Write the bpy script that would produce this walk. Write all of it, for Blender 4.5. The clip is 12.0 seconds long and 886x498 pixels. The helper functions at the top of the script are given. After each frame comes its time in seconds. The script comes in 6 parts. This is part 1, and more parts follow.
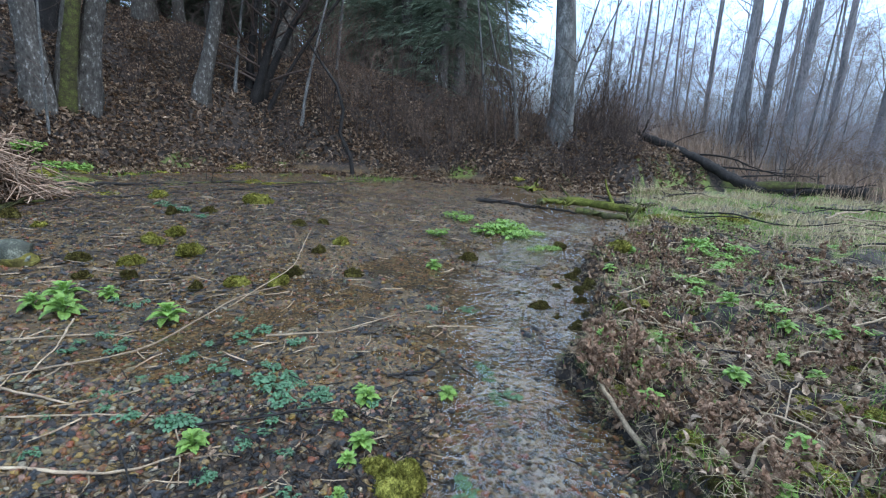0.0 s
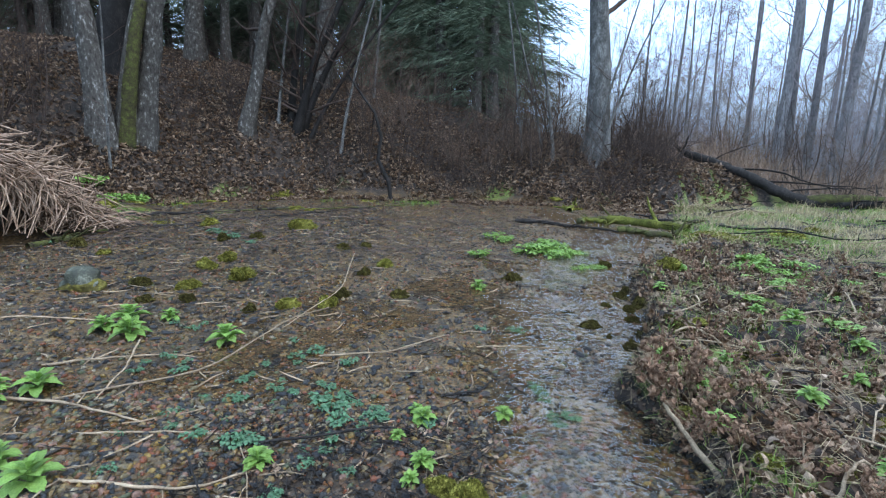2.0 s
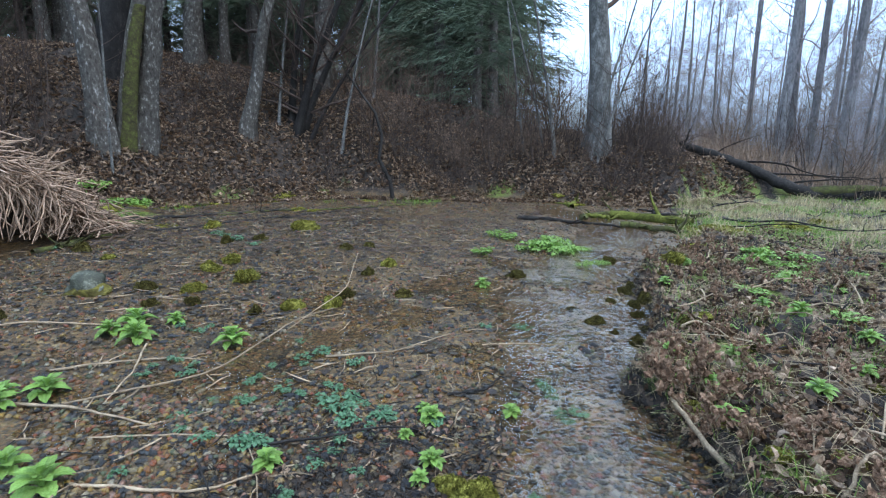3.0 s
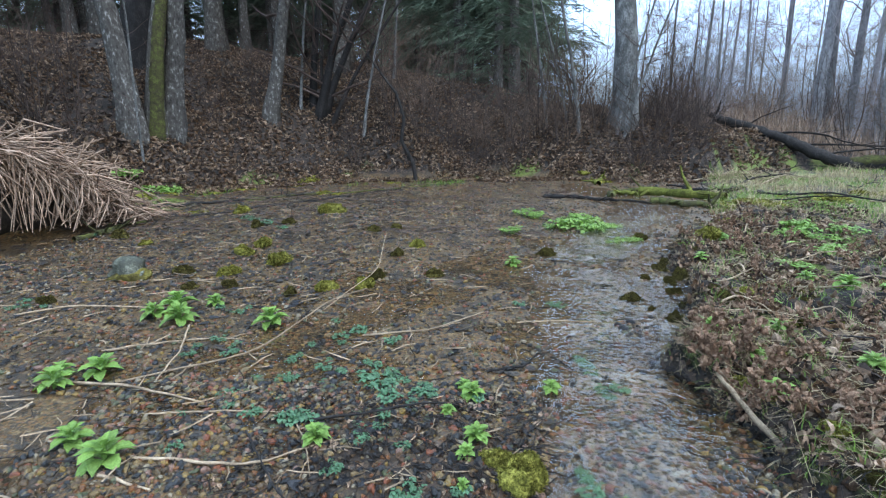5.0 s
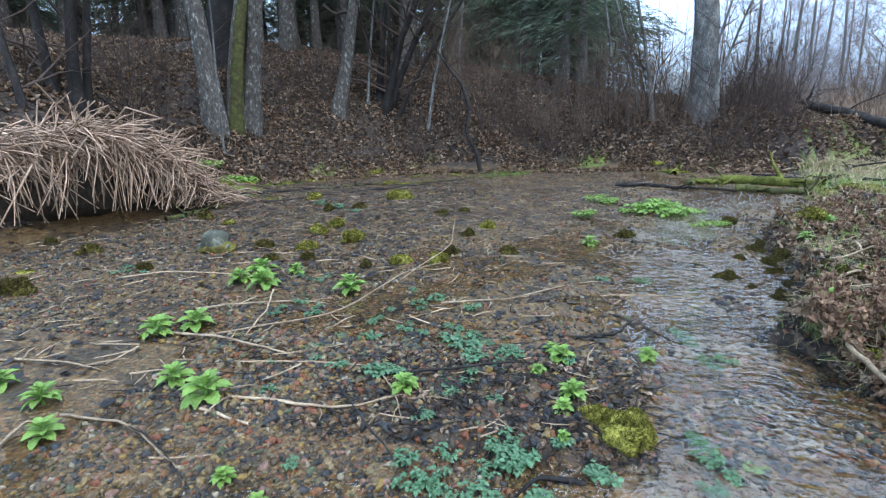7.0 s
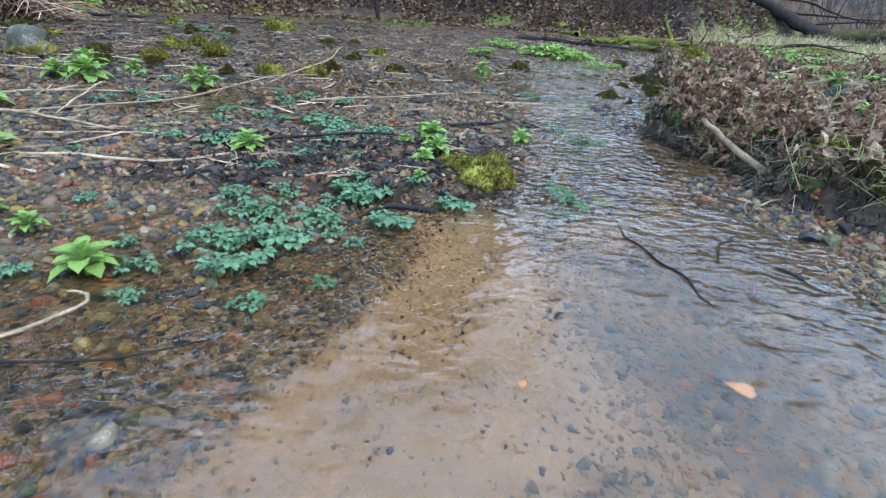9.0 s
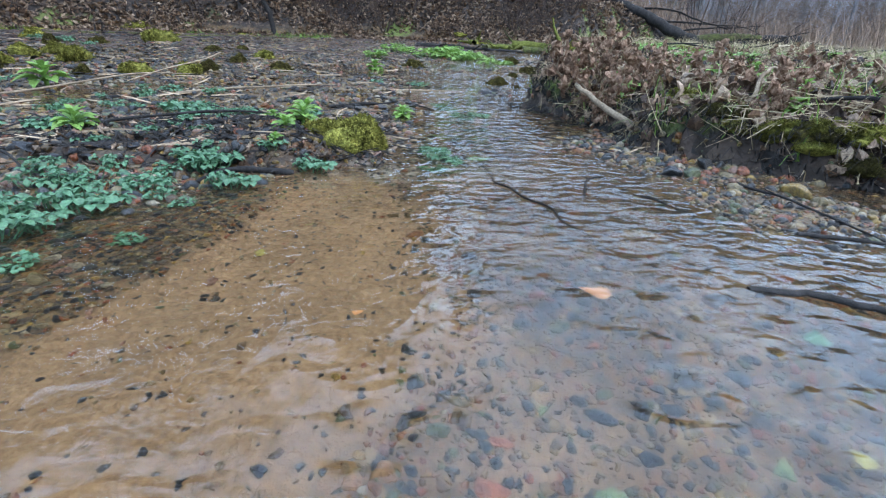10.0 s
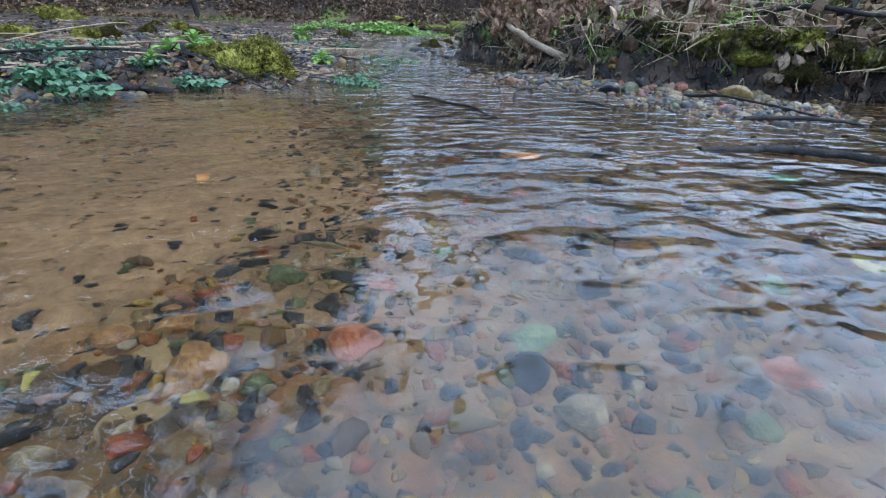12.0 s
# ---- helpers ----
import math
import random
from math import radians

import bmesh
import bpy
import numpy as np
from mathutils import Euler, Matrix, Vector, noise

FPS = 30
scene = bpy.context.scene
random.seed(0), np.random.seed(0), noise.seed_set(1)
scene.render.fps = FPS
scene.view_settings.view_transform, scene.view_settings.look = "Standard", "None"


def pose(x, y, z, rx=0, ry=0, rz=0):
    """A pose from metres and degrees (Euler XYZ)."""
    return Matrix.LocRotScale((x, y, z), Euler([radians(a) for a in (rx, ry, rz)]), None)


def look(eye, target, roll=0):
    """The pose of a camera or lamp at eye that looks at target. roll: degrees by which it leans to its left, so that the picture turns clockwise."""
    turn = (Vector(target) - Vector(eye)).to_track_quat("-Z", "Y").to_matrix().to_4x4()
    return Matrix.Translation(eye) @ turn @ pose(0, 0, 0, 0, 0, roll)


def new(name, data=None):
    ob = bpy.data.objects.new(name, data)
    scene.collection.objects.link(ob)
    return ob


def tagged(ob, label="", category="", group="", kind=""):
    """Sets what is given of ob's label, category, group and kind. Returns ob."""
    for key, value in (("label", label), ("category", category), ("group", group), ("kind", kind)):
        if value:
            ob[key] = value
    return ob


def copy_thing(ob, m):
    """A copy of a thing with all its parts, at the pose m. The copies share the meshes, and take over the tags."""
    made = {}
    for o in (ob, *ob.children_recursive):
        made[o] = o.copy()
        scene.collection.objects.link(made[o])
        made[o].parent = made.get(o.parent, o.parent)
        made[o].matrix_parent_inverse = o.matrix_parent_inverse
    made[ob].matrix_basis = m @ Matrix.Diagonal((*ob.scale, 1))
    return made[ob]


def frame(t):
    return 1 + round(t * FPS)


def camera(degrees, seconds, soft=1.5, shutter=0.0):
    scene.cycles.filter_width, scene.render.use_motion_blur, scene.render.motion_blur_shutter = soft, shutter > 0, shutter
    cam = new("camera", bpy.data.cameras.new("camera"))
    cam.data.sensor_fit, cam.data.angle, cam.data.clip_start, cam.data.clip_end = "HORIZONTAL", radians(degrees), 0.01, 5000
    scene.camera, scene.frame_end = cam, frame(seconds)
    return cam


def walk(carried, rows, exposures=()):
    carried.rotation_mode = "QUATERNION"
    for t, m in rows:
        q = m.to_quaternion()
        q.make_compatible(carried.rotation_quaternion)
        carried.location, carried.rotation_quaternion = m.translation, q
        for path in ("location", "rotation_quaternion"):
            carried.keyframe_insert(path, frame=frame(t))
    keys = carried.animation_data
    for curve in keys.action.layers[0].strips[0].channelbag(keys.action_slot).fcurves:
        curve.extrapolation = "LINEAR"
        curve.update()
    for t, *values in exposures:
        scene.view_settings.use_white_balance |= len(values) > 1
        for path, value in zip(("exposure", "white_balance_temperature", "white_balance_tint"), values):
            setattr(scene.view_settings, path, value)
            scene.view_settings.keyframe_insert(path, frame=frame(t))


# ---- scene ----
cam = camera(86.3, 12.0, soft=1.2)
PATH = [
    (0, (-0.01, -0.002, 1.594), (0.018, 1.95, 1.161), 3.5),
    (0.5, (-0.045, -0.02, 1.572), (-0.017, 1.944, 1.191), 2.8),
    (1, (-0.086, -0.03, 1.576), (-0.118, 1.938, 1.217), 3.0),
    (1.5, (-0.113, -0.026, 1.558), (-0.2, 1.939, 1.193), 2.7),
    (2, (-0.126, -0.023, 1.562), (-0.247, 1.944, 1.218), 1.7),
    (2.5, (-0.131, -0.026, 1.572), (-0.267, 1.94, 1.234), 0.8),
    (3, (-0.139, -0.021, 1.563), (-0.27, 1.944, 1.212), 0.6),
    (5, (-0.237, -0.022, 1.535), (-0.457, 1.919, 1.109), -1.0),
    (5.5, (-0.296, -0.057, 1.527), (-0.597, 1.873, 1.099), -0.5),
    (6, (-0.385, -0.076, 1.501), (-0.779, 1.831, 1.044), -0.4),
    (6.5, (-0.418, -0.058, 1.411), (-0.855, 1.845, 0.977), -1.9),
    (6.7, (-0.424, -0.045, 1.358), (-0.893, 1.857, 0.953), -2.0),
    (8.3, (-0.367, 0.048, 0.844), (-0.683, 1.891, 0.135), 1.8),
    (8.5, (-0.334, 0.051, 0.799), (-0.642, 1.87, 0.028), 0.7),
    (9, (-0.229, 0.047, 0.636), (-0.266, 1.844, -0.24), 3.4),
    (9.5, (-0.101, 0.072, 0.509), (0.086, 1.902, -0.275), 1.8),
    (10, (-0.03, 0.079, 0.421), (0.237, 1.892, -0.379), 2.0),
    (10.5, (0.014, 0.135, 0.294), (0.35, 1.932, -0.517), 3.1),
    (11, (0.029, 0.152, 0.224), (0.431, 1.942, -0.573), 4.2),
    (11.5, (0.063, 0.161, 0.193), (0.533, 1.921, -0.633), 2.1),
    (12, (0.076, 0.154, 0.177), (0.537, 1.92, -0.641), 1.3),
]
walk(cam, [(t, look(eye, target, roll)) for t, eye, target, roll in PATH],
     exposures=[(0, -0.2, 7150, 7), (5.0, -0.04, 7350, 7), (9.0, 0.16, 7100, 8), (12, -0.1, 6850, 9)])


# ---- world, sun, exposure ----
SUN_EL, SUN_AZ = 58.0, 125.0
world = bpy.data.worlds.new("overcast_sky")
scene.world = world
world.use_nodes = True
wn, wl_ = world.node_tree.nodes, world.node_tree.links
wn.clear()
sky = wn.new("ShaderNodeTexSky")
sky.sky_type, sky.sun_disc = "NISHITA", False
sky.sun_elevation, sky.sun_rotation = radians(SUN_EL), radians(SUN_AZ)
sky.air_density, sky.dust_density, sky.ozone_density = 1.0, 2.0, 1.5
cloud_at = wn.new("ShaderNodeTexCoord")
cloud = wn.new("ShaderNodeTexNoise")
cloud.inputs["Scale"].default_value, cloud.inputs["Detail"].default_value = 3.2, 5.0
cloud_ramp = wn.new("ShaderNodeValToRGB")
cloud_ramp.color_ramp.elements[0].position, cloud_ramp.color_ramp.elements[1].position = 0.35, 0.72
cloud_ramp.color_ramp.elements[0].color, cloud_ramp.color_ramp.elements[1].color = (0.35, 0.35, 0.35, 1), (0.95, 0.95, 0.95, 1)
cloud_mix = wn.new("ShaderNodeMix")
cloud_mix.data_type = "RGBA"
cloud_mix.inputs["B"].default_value = (4.7, 7.0, 11.0, 1)
rise = wn.new("ShaderNodeSeparateXYZ")
rise_ramp = wn.new("ShaderNodeMapRange")
rise_ramp.inputs["From Min"].default_value, rise_ramp.inputs["From Max"].default_value = 0.06, 0.42
rise_ramp.inputs["To Min"].default_value, rise_ramp.inputs["To Max"].default_value = 0.052, 0.66
sky_bg, sky_out = wn.new("ShaderNodeBackground"), wn.new("ShaderNodeOutputWorld")
wl_.new(cloud_at.outputs["Generated"], cloud.inputs["Vector"])
wl_.new(cloud_at.outputs["Generated"], rise.inputs[0])
wl_.new(rise.outputs["Z"], rise_ramp.inputs["Value"])
wl_.new(rise_ramp.outputs["Result"], sky_bg.inputs["Strength"])
wl_.new(cloud.outputs["Fac"], cloud_ramp.inputs["Fac"])
wl_.new(cloud_ramp.outputs["Color"], cloud_mix.inputs["Factor"])
wl_.new(sky.outputs["Color"], cloud_mix.inputs["A"])
wl_.new(cloud_mix.outputs["Result"], sky_bg.inputs["Color"])
wl_.new(sky_bg.outputs["Background"], sky_out.inputs["Surface"])
sun = new("sun", bpy.data.lights.new("sun", "SUN"))
sun.data.energy, sun.data.angle, sun.data.color = 0.5, radians(40), (1.0, 0.93, 0.82)
sun.matrix_world = look((30 * math.sin(radians(SUN_AZ)), 30 * math.cos(radians(SUN_AZ)), 30 * math.tan(radians(SUN_EL))), (0, 0, 0))


# ---- materials ----
def mat(name, colours, scale=8.0, rough=0.8, bump=0.3, grain=60.0, vary=0.0, spec=0.4, stretch=(1, 1, 1), pieces=(), sheer=0.0):
    """Noise-driven surface. colours: dark to light; vary: spread of brightness between islands and copies; pieces: colours picked per island."""
    m = bpy.data.materials.new(name)
    m.use_nodes = True
    n, l = m.node_tree.nodes, m.node_tree.links
    b = n["Principled BSDF"]
    at, mp = n.new("ShaderNodeTexCoord"), n.new("ShaderNodeMapping")
    mp.inputs["Scale"].default_value = stretch
    l.new(at.outputs["Object"], mp.inputs["Vector"])
    big, fine = n.new("ShaderNodeTexNoise"), n.new("ShaderNodeTexNoise")
    for tex, s in ((big, scale), (fine, grain)):
        tex.inputs["Scale"].default_value, tex.inputs["Detail"].default_value, tex.inputs["Roughness"].default_value = s, 6.0, 0.62
        l.new(mp.outputs["Vector"], tex.inputs["Vector"])
    ramp = n.new("ShaderNodeValToRGB")
    ramp.color_ramp.elements.remove(ramp.color_ramp.elements[1])
    for i, c in enumerate(colours):
        p = 0.36 + 0.28 * i / max(1, len(colours) - 1)
        e = ramp.color_ramp.elements[0] if i == 0 else ramp.color_ramp.elements.new(p)
        e.position, e.color = p, (*c, 1)
    blend = n.new("ShaderNodeMath")
    blend.operation = "MULTIPLY_ADD"
    blend.inputs[1].default_value, blend.inputs[2].default_value = 0.45, 0.0
    add = n.new("ShaderNodeMath")
    add.operation = "MULTIPLY_ADD"
    add.inputs[1].default_value = 0.55
    l.new(fine.outputs["Fac"], blend.inputs[0])
    l.new(big.outputs["Fac"], add.inputs[0])
    l.new(blend.outputs[0], add.inputs[2])
    l.new(add.outputs[0], ramp.inputs["Fac"])
    colour = ramp.outputs["Color"]
    geo, info = n.new("ShaderNodeNewGeometry"), n.new("ShaderNodeObjectInfo")
    dice = n.new("ShaderNodeMath")
    dice.operation = "ADD"
    l.new(geo.outputs["Random Per Island"], dice.inputs[0])
    l.new(info.outputs["Random"], dice.inputs[1])
    wrap = n.new("ShaderNodeMath")
    wrap.operation = "FRACT"
    l.new(dice.outputs[0], wrap.inputs[0])
    if pieces:
        pick = n.new("ShaderNodeValToRGB")
        pick.color_ramp.interpolation = "CONSTANT"
        pick.color_ramp.elements.remove(pick.color_ramp.elements[1])
        for i, c in enumerate(pieces):
            e = pick.color_ramp.elements[0] if i == 0 else pick.color_ramp.elements.new(i / len(pieces))
            e.color = (*c, 1)
        l.new(wrap.outputs[0], pick.inputs["Fac"])
        mix = n.new("ShaderNodeMix")
        mix.data_type, mix.blend_type = "RGBA", "MULTIPLY"
        mix.inputs["Factor"].default_value = 1.0
        l.new(pick.outputs["Color"], mix.inputs["A"])
        l.new(colour, mix.inputs["B"])
        colour = mix.outputs["Result"]
    if vary:
        hsv, mr = n.new("ShaderNodeHueSaturation"), n.new("ShaderNodeMapRange")
        mr.inputs["To Min"].default_value, mr.inputs["To Max"].default_value = 1 - vary, 1 + vary
        l.new(wrap.outputs[0], mr.inputs["Value"])
        l.new(mr.outputs["Result"], hsv.inputs["Value"])
        l.new(colour, hsv.inputs["Color"])
        colour = hsv.outputs["Color"]
    l.new(colour, b.inputs["Base Color"])
    b.inputs["Roughness"].default_value, b.inputs["Specular IOR Level"].default_value = rough, spec
    if sheer:
        b.inputs["Subsurface Weight"].default_value = 0.0
        thin, part_of = n.new("ShaderNodeBsdfTranslucent"), n.new("ShaderNodeMixShader")
        part_of.inputs[0].default_value = sheer
        l.new(colour, thin.inputs["Color"])
        l.new(b.outputs[0], part_of.inputs[1])
        l.new(thin.outputs[0], part_of.inputs[2])
        l.new(part_of.outputs[0], n["Material Output"].inputs["Surface"])
    bp = n.new("ShaderNodeBump")
    bp.inputs["Strength"].default_value, bp.inputs["Distance"].default_value = bump, 0.5 / max(scale, 1.0) if grain < 20 else 0.02
    l.new(fine.outputs["Fac"], bp.inputs["Height"])
    l.new(bp.outputs["Normal"], b.inputs["Normal"])
    return m


BARK = mat("grey_brown_bark", [(0.02, 0.018, 0.016), (0.05, 0.045, 0.04), (0.075, 0.07, 0.062), (0.27, 0.265, 0.25)], 11, 0.9, 1.0, 20, 0.15, 0.2, (1, 1, 0.5))
BARK_DARK = mat("dark_wet_bark", [(0.007, 0.006, 0.006), (0.016, 0.014, 0.013), (0.036, 0.032, 0.03)], 6, 0.8, 0.7, 40, 0.2, 0.2, (1, 1, 0.4))
BARK_PALE = mat("pale_grey_bark", [(0.035, 0.035, 0.034), (0.10, 0.10, 0.095), (0.26, 0.26, 0.25)], 4, 0.85, 0.5, 30, 0.15, 0.2, (1, 1, 0.5))
BARK_MOSS = mat("mossy_bark", [(0.02, 0.016, 0.012), (0.04, 0.036, 0.02), (0.06, 0.064, 0.022), (0.11, 0.12, 0.035)], 7, 0.95, 0.8, 45, 0.1, 0.1)
TWIG = mat("brown_twigs", [(0.03, 0.021, 0.017), (0.085, 0.06, 0.05)], 4, 0.85, 0.2, 60, 0.3, 0.2)
# bark of the wet wood, lightened to stand in for distance haze
BARK_HAZED = mat("haze_tinted_far_bark", [(0.09, 0.087, 0.09), (0.18, 0.175, 0.18), (0.30, 0.295, 0.30)], 5, 0.9, 0.8, 18, 0.15, 0.2, (1, 1, 0.3))
TWIG_MID = mat("warm_brown_thin_twigs", [(0.10, 0.068, 0.05), (0.21, 0.15, 0.115)], 4, 0.9, 0.2, 30, 0.3, 0.1)
# twigs of the wet wood, with the haze mixed into their colour
TWIG_HAZED = mat("haze_tinted_grey_brown_twigs", [(0.20, 0.175, 0.18), (0.34, 0.31, 0.32)], 4, 0.9, 0.2, 30, 0.2, 0.1)
NEEDLES = mat("spruce_needles", [(0.06, 0.085, 0.06), (0.12, 0.16, 0.11), (0.19, 0.24, 0.17)], 3, 0.8, 0.3, 40, 0.3, 0.2)
DEAD_STEM = mat("pale_dead_stems", [(0.10, 0.07, 0.045), (0.24, 0.175, 0.115), (0.40, 0.31, 0.21)], 9, 0.8, 0.3, 120, 0.25, 0.3)
DRY_REED = mat("dry_reeds", [(0.11, 0.068, 0.045), (0.25, 0.165, 0.115), (0.42, 0.31, 0.23)], 6, 0.8, 0.2, 120, 0.55, 0.3)
DRY_GRASS = mat("dry_grass", [(0.16, 0.12, 0.07), (0.32, 0.25, 0.15), (0.42, 0.36, 0.22)], 6, 0.85, 0.2, 80, 0.35, 0.2, sheer=0.2)
GRASS = mat("green_grass", [(0.05, 0.10, 0.015), (0.12, 0.20, 0.035), (0.20, 0.29, 0.07)], 6, 0.7, 0.2, 60, 0.3, 0.3, sheer=0.25)
LEAF_GREEN = mat("fresh_green_leaf", [(0.07, 0.14, 0.025), (0.15, 0.27, 0.05), (0.26, 0.40, 0.11)], 18, 0.5, 0.4, 140, 0.2, 0.45, sheer=0.25)
LEAF_CRESS = mat("blue_green_cress_leaf", [(0.02, 0.065, 0.03), (0.055, 0.14, 0.066), (0.12, 0.235, 0.12)], 20, 0.45, 0.3, 120, 0.25, 0.5, sheer=0.2)
MOSS = mat("yellow_green_moss", [(0.025, 0.024, 0.006), (0.14, 0.132, 0.026), (0.38, 0.355, 0.085)], 5, 0.95, 0.9, 26, 0.45, 0.1)
MOSS_LOG = mat("green_moss_on_logs", [(0.025, 0.024, 0.01), (0.085, 0.09, 0.02), (0.17, 0.185, 0.045)], 6, 0.95, 0.9, 40, 0.2, 0.1)
MOSS_DARK = mat("olive_brown_moss", [(0.018, 0.015, 0.007), (0.06, 0.05, 0.015), (0.16, 0.14, 0.035)], 5, 0.95, 0.9, 26, 0.45, 0.1)
LITTER = mat("brown_dead_leaves", [(0.4, 0.34, 0.28), (1.35, 1.18, 1.02)], 30, 0.7, 0.4, 120, 0.25, 0.35,
             pieces=[(0.10, 0.065, 0.045), (0.17, 0.12, 0.085), (0.26, 0.195, 0.145), (0.05, 0.034, 0.026), (0.38, 0.31, 0.25), (0.13, 0.08, 0.045), (0.03, 0.022, 0.018), (0.20, 0.16, 0.13), (0.07, 0.045, 0.03)], sheer=0.15)
LITTER_WET = mat("dark_wet_leaves", [(0.5, 0.5, 0.5), (1, 1, 1)], 30, 0.4, 0.6, 120, 0.25, 0.35,
                 pieces=[(0.015, 0.015, 0.018), (0.03, 0.022, 0.018), (0.05, 0.04, 0.03), (0.02, 0.02, 0.022)])
STONES = mat("mixed_wet_pebbles", [(0.12, 0.11, 0.095), (0.34, 0.325, 0.295), (0.7, 0.68, 0.62)], 70, 0.35, 0.5, 240, 0.3, 0.5,
             pieces=[(0.022, 0.026, 0.03), (0.24, 0.15, 0.06), (0.40, 0.15, 0.035), (0.06, 0.062, 0.064), (0.34, 0.26, 0.13), (0.014, 0.016, 0.018), (0.36, 0.10, 0.035), (0.018, 0.02, 0.024),
                     (0.20, 0.13, 0.055), (0.46, 0.39, 0.28), (0.12, 0.14, 0.06), (0.38, 0.24, 0.055), (0.11, 0.062, 0.024), (0.33, 0.18, 0.13), (0.035, 0.03, 0.026), (0.16, 0.095, 0.04), (0.30, 0.20, 0.08)])
WITHERED = mat("withered_red_brown_leaves", [(0.07, 0.036, 0.022), (0.19, 0.11, 0.07), (0.36, 0.245, 0.165)], 25, 0.8, 0.4, 110, 0.35, 0.2, sheer=0.1)
STONE_GREY = mat("grey_boulder", [(0.012, 0.013, 0.008), (0.04, 0.042, 0.026), (0.15, 0.155, 0.115)], 9, 0.7, 0.5, 60, 0.1, 0.4)
HEAP_CORE = mat("dark_heap_core", [(0.012, 0.009, 0.006), (0.03, 0.022, 0.015), (0.06, 0.045, 0.03)], 9, 0.6, 0.8, 60, 0.1, 0.4)
ORANGE_LEAF = mat("orange_sunken_leaf", [(0.35, 0.14, 0.05), (0.55, 0.27, 0.10)], 20, 0.5, 0.3, 90)
YELLOW_LEAF = mat("yellow_fallen_leaf", [(0.14, 0.115, 0.025), (0.26, 0.225, 0.055)], 20, 0.5, 0.3, 90, 0.2)


def ground_material():
    """Gravel, sand, leaf litter and moss, laid out by the sheet's own masks."""
    m = bpy.data.materials.new("stream_ground")
    m.use_nodes = True
    n, l = m.node_tree.nodes, m.node_tree.links
    b, at = n["Principled BSDF"], n.new("ShaderNodeTexCoord")

    def tex(kind, scale, detail=5.0):
        t = n.new("ShaderNodeTex" + kind)
        t.inputs["Scale"].default_value = scale
        if kind == "Noise":
            t.inputs["Detail"].default_value, t.inputs["Roughness"].default_value = detail, 0.65
        l.new(at.outputs["Object"], t.inputs["Vector"])
        return t

    def ramp(src, stops, step=False):
        r = n.new("ShaderNodeValToRGB")
        r.color_ramp.interpolation = "CONSTANT" if step else "LINEAR"
        r.color_ramp.elements.remove(r.color_ramp.elements[1])
        for i, (p, c) in enumerate(stops):
            e = r.color_ramp.elements[0] if i == 0 else r.color_ramp.elements.new(p)
            e.position, e.color = p, (*c, 1)
        l.new(src, r.inputs["Fac"])
        return r.outputs["Color"]

    def mix(fac, a, c, kind="MIX"):
        x = n.new("ShaderNodeMix")
        x.data_type, x.blend_type = "RGBA", kind
        if isinstance(fac, float):
            x.inputs["Factor"].default_value = fac
        else:
            l.new(fac, x.inputs["Factor"])
        l.new(a, x.inputs["A"])
        l.new(c, x.inputs["B"])
        return x.outputs["Result"]

    def mask(name):
        a = n.new("ShaderNodeAttribute")
        a.attribute_name = name
        edge, r = tex("Noise", 7.0), n.new("ShaderNodeMath")
        r.operation = "MULTIPLY_ADD"
        r.inputs[1].default_value, r.inputs[2].default_value = 0.7, -0.35
        s = n.new("ShaderNodeMath")
        l.new(edge.outputs["Fac"], r.inputs[0])
        l.new(a.outputs["Fac"], s.inputs[0])
        l.new(r.outputs[0], s.inputs[1])
        return ramp(s.outputs[0], [(0.35, (0, 0, 0)), (0.65, (1, 1, 1))])

    cells, cells_small = tex("Voronoi", 38.0), tex("Voronoi", 95.0)
    split = n.new("ShaderNodeSeparateColor")
    l.new(cells.outputs["Color"], split.inputs["Color"])
    split_small = n.new("ShaderNodeSeparateColor")
    l.new(cells_small.outputs["Color"], split_small.inputs["Color"])
    stone_stops = [(0.0, (0.014, 0.013, 0.012)), (0.14, (0.09, 0.052, 0.02)), (0.3, (0.032, 0.022, 0.012)), (0.44, (0.15, 0.075, 0.022)), (0.56, (0.012, 0.012, 0.012)),
                   (0.66, (0.095, 0.06, 0.024)), (0.82, (0.2, 0.14, 0.066)), (0.92, (0.13, 0.055, 0.02))]
    gravel = mix(ramp(tex("Noise", 3.0).outputs["Fac"], [(0.42, (0, 0, 0)), (0.58, (1, 1, 1))]),
                 ramp(split.outputs["Red"], stone_stops, True), ramp(split_small.outputs["Green"], stone_stops, True))
    silt = ramp(tex("Noise", 30.0).outputs["Fac"], [(0.3, (0.02, 0.015, 0.009)), (0.55, (0.05, 0.031, 0.014)), (0.75, (0.11, 0.067, 0.026))])
    gravel = mix(ramp(tex("Noise", 1.7).outputs["Fac"], [(0.42, (0, 0, 0)), (0.75, (0.35, 0.35, 0.35))]), gravel, silt)
    gravel = mix(ramp(tex("Noise", 2.6, 8.0).outputs["Fac"], [(0.50, (0, 0, 0)), (0.60, (0.75, 0.75, 0.75))]), gravel,
                 ramp(tex("Noise", 40.0).outputs["Fac"], [(0.4, (0.008, 0.007, 0.006)), (0.7, (0.035, 0.026, 0.016))]))
    sand = ramp(tex("Noise", 90.0, 8.0).outputs["Fac"], [(0.3, (0.12, 0.068, 0.032)), (0.5, (0.205, 0.122, 0.06)), (0.7, (0.285, 0.18, 0.094))])
    sand = mix(ramp(tex("Noise", 5.0).outputs["Fac"], [(0.35, (0.0, 0.0, 0.0)), (0.75, (0.5, 0.5, 0.5))]), sand, silt)
    flakes = tex("Voronoi", 14.0)
    split_leaf = n.new("ShaderNodeSeparateColor")
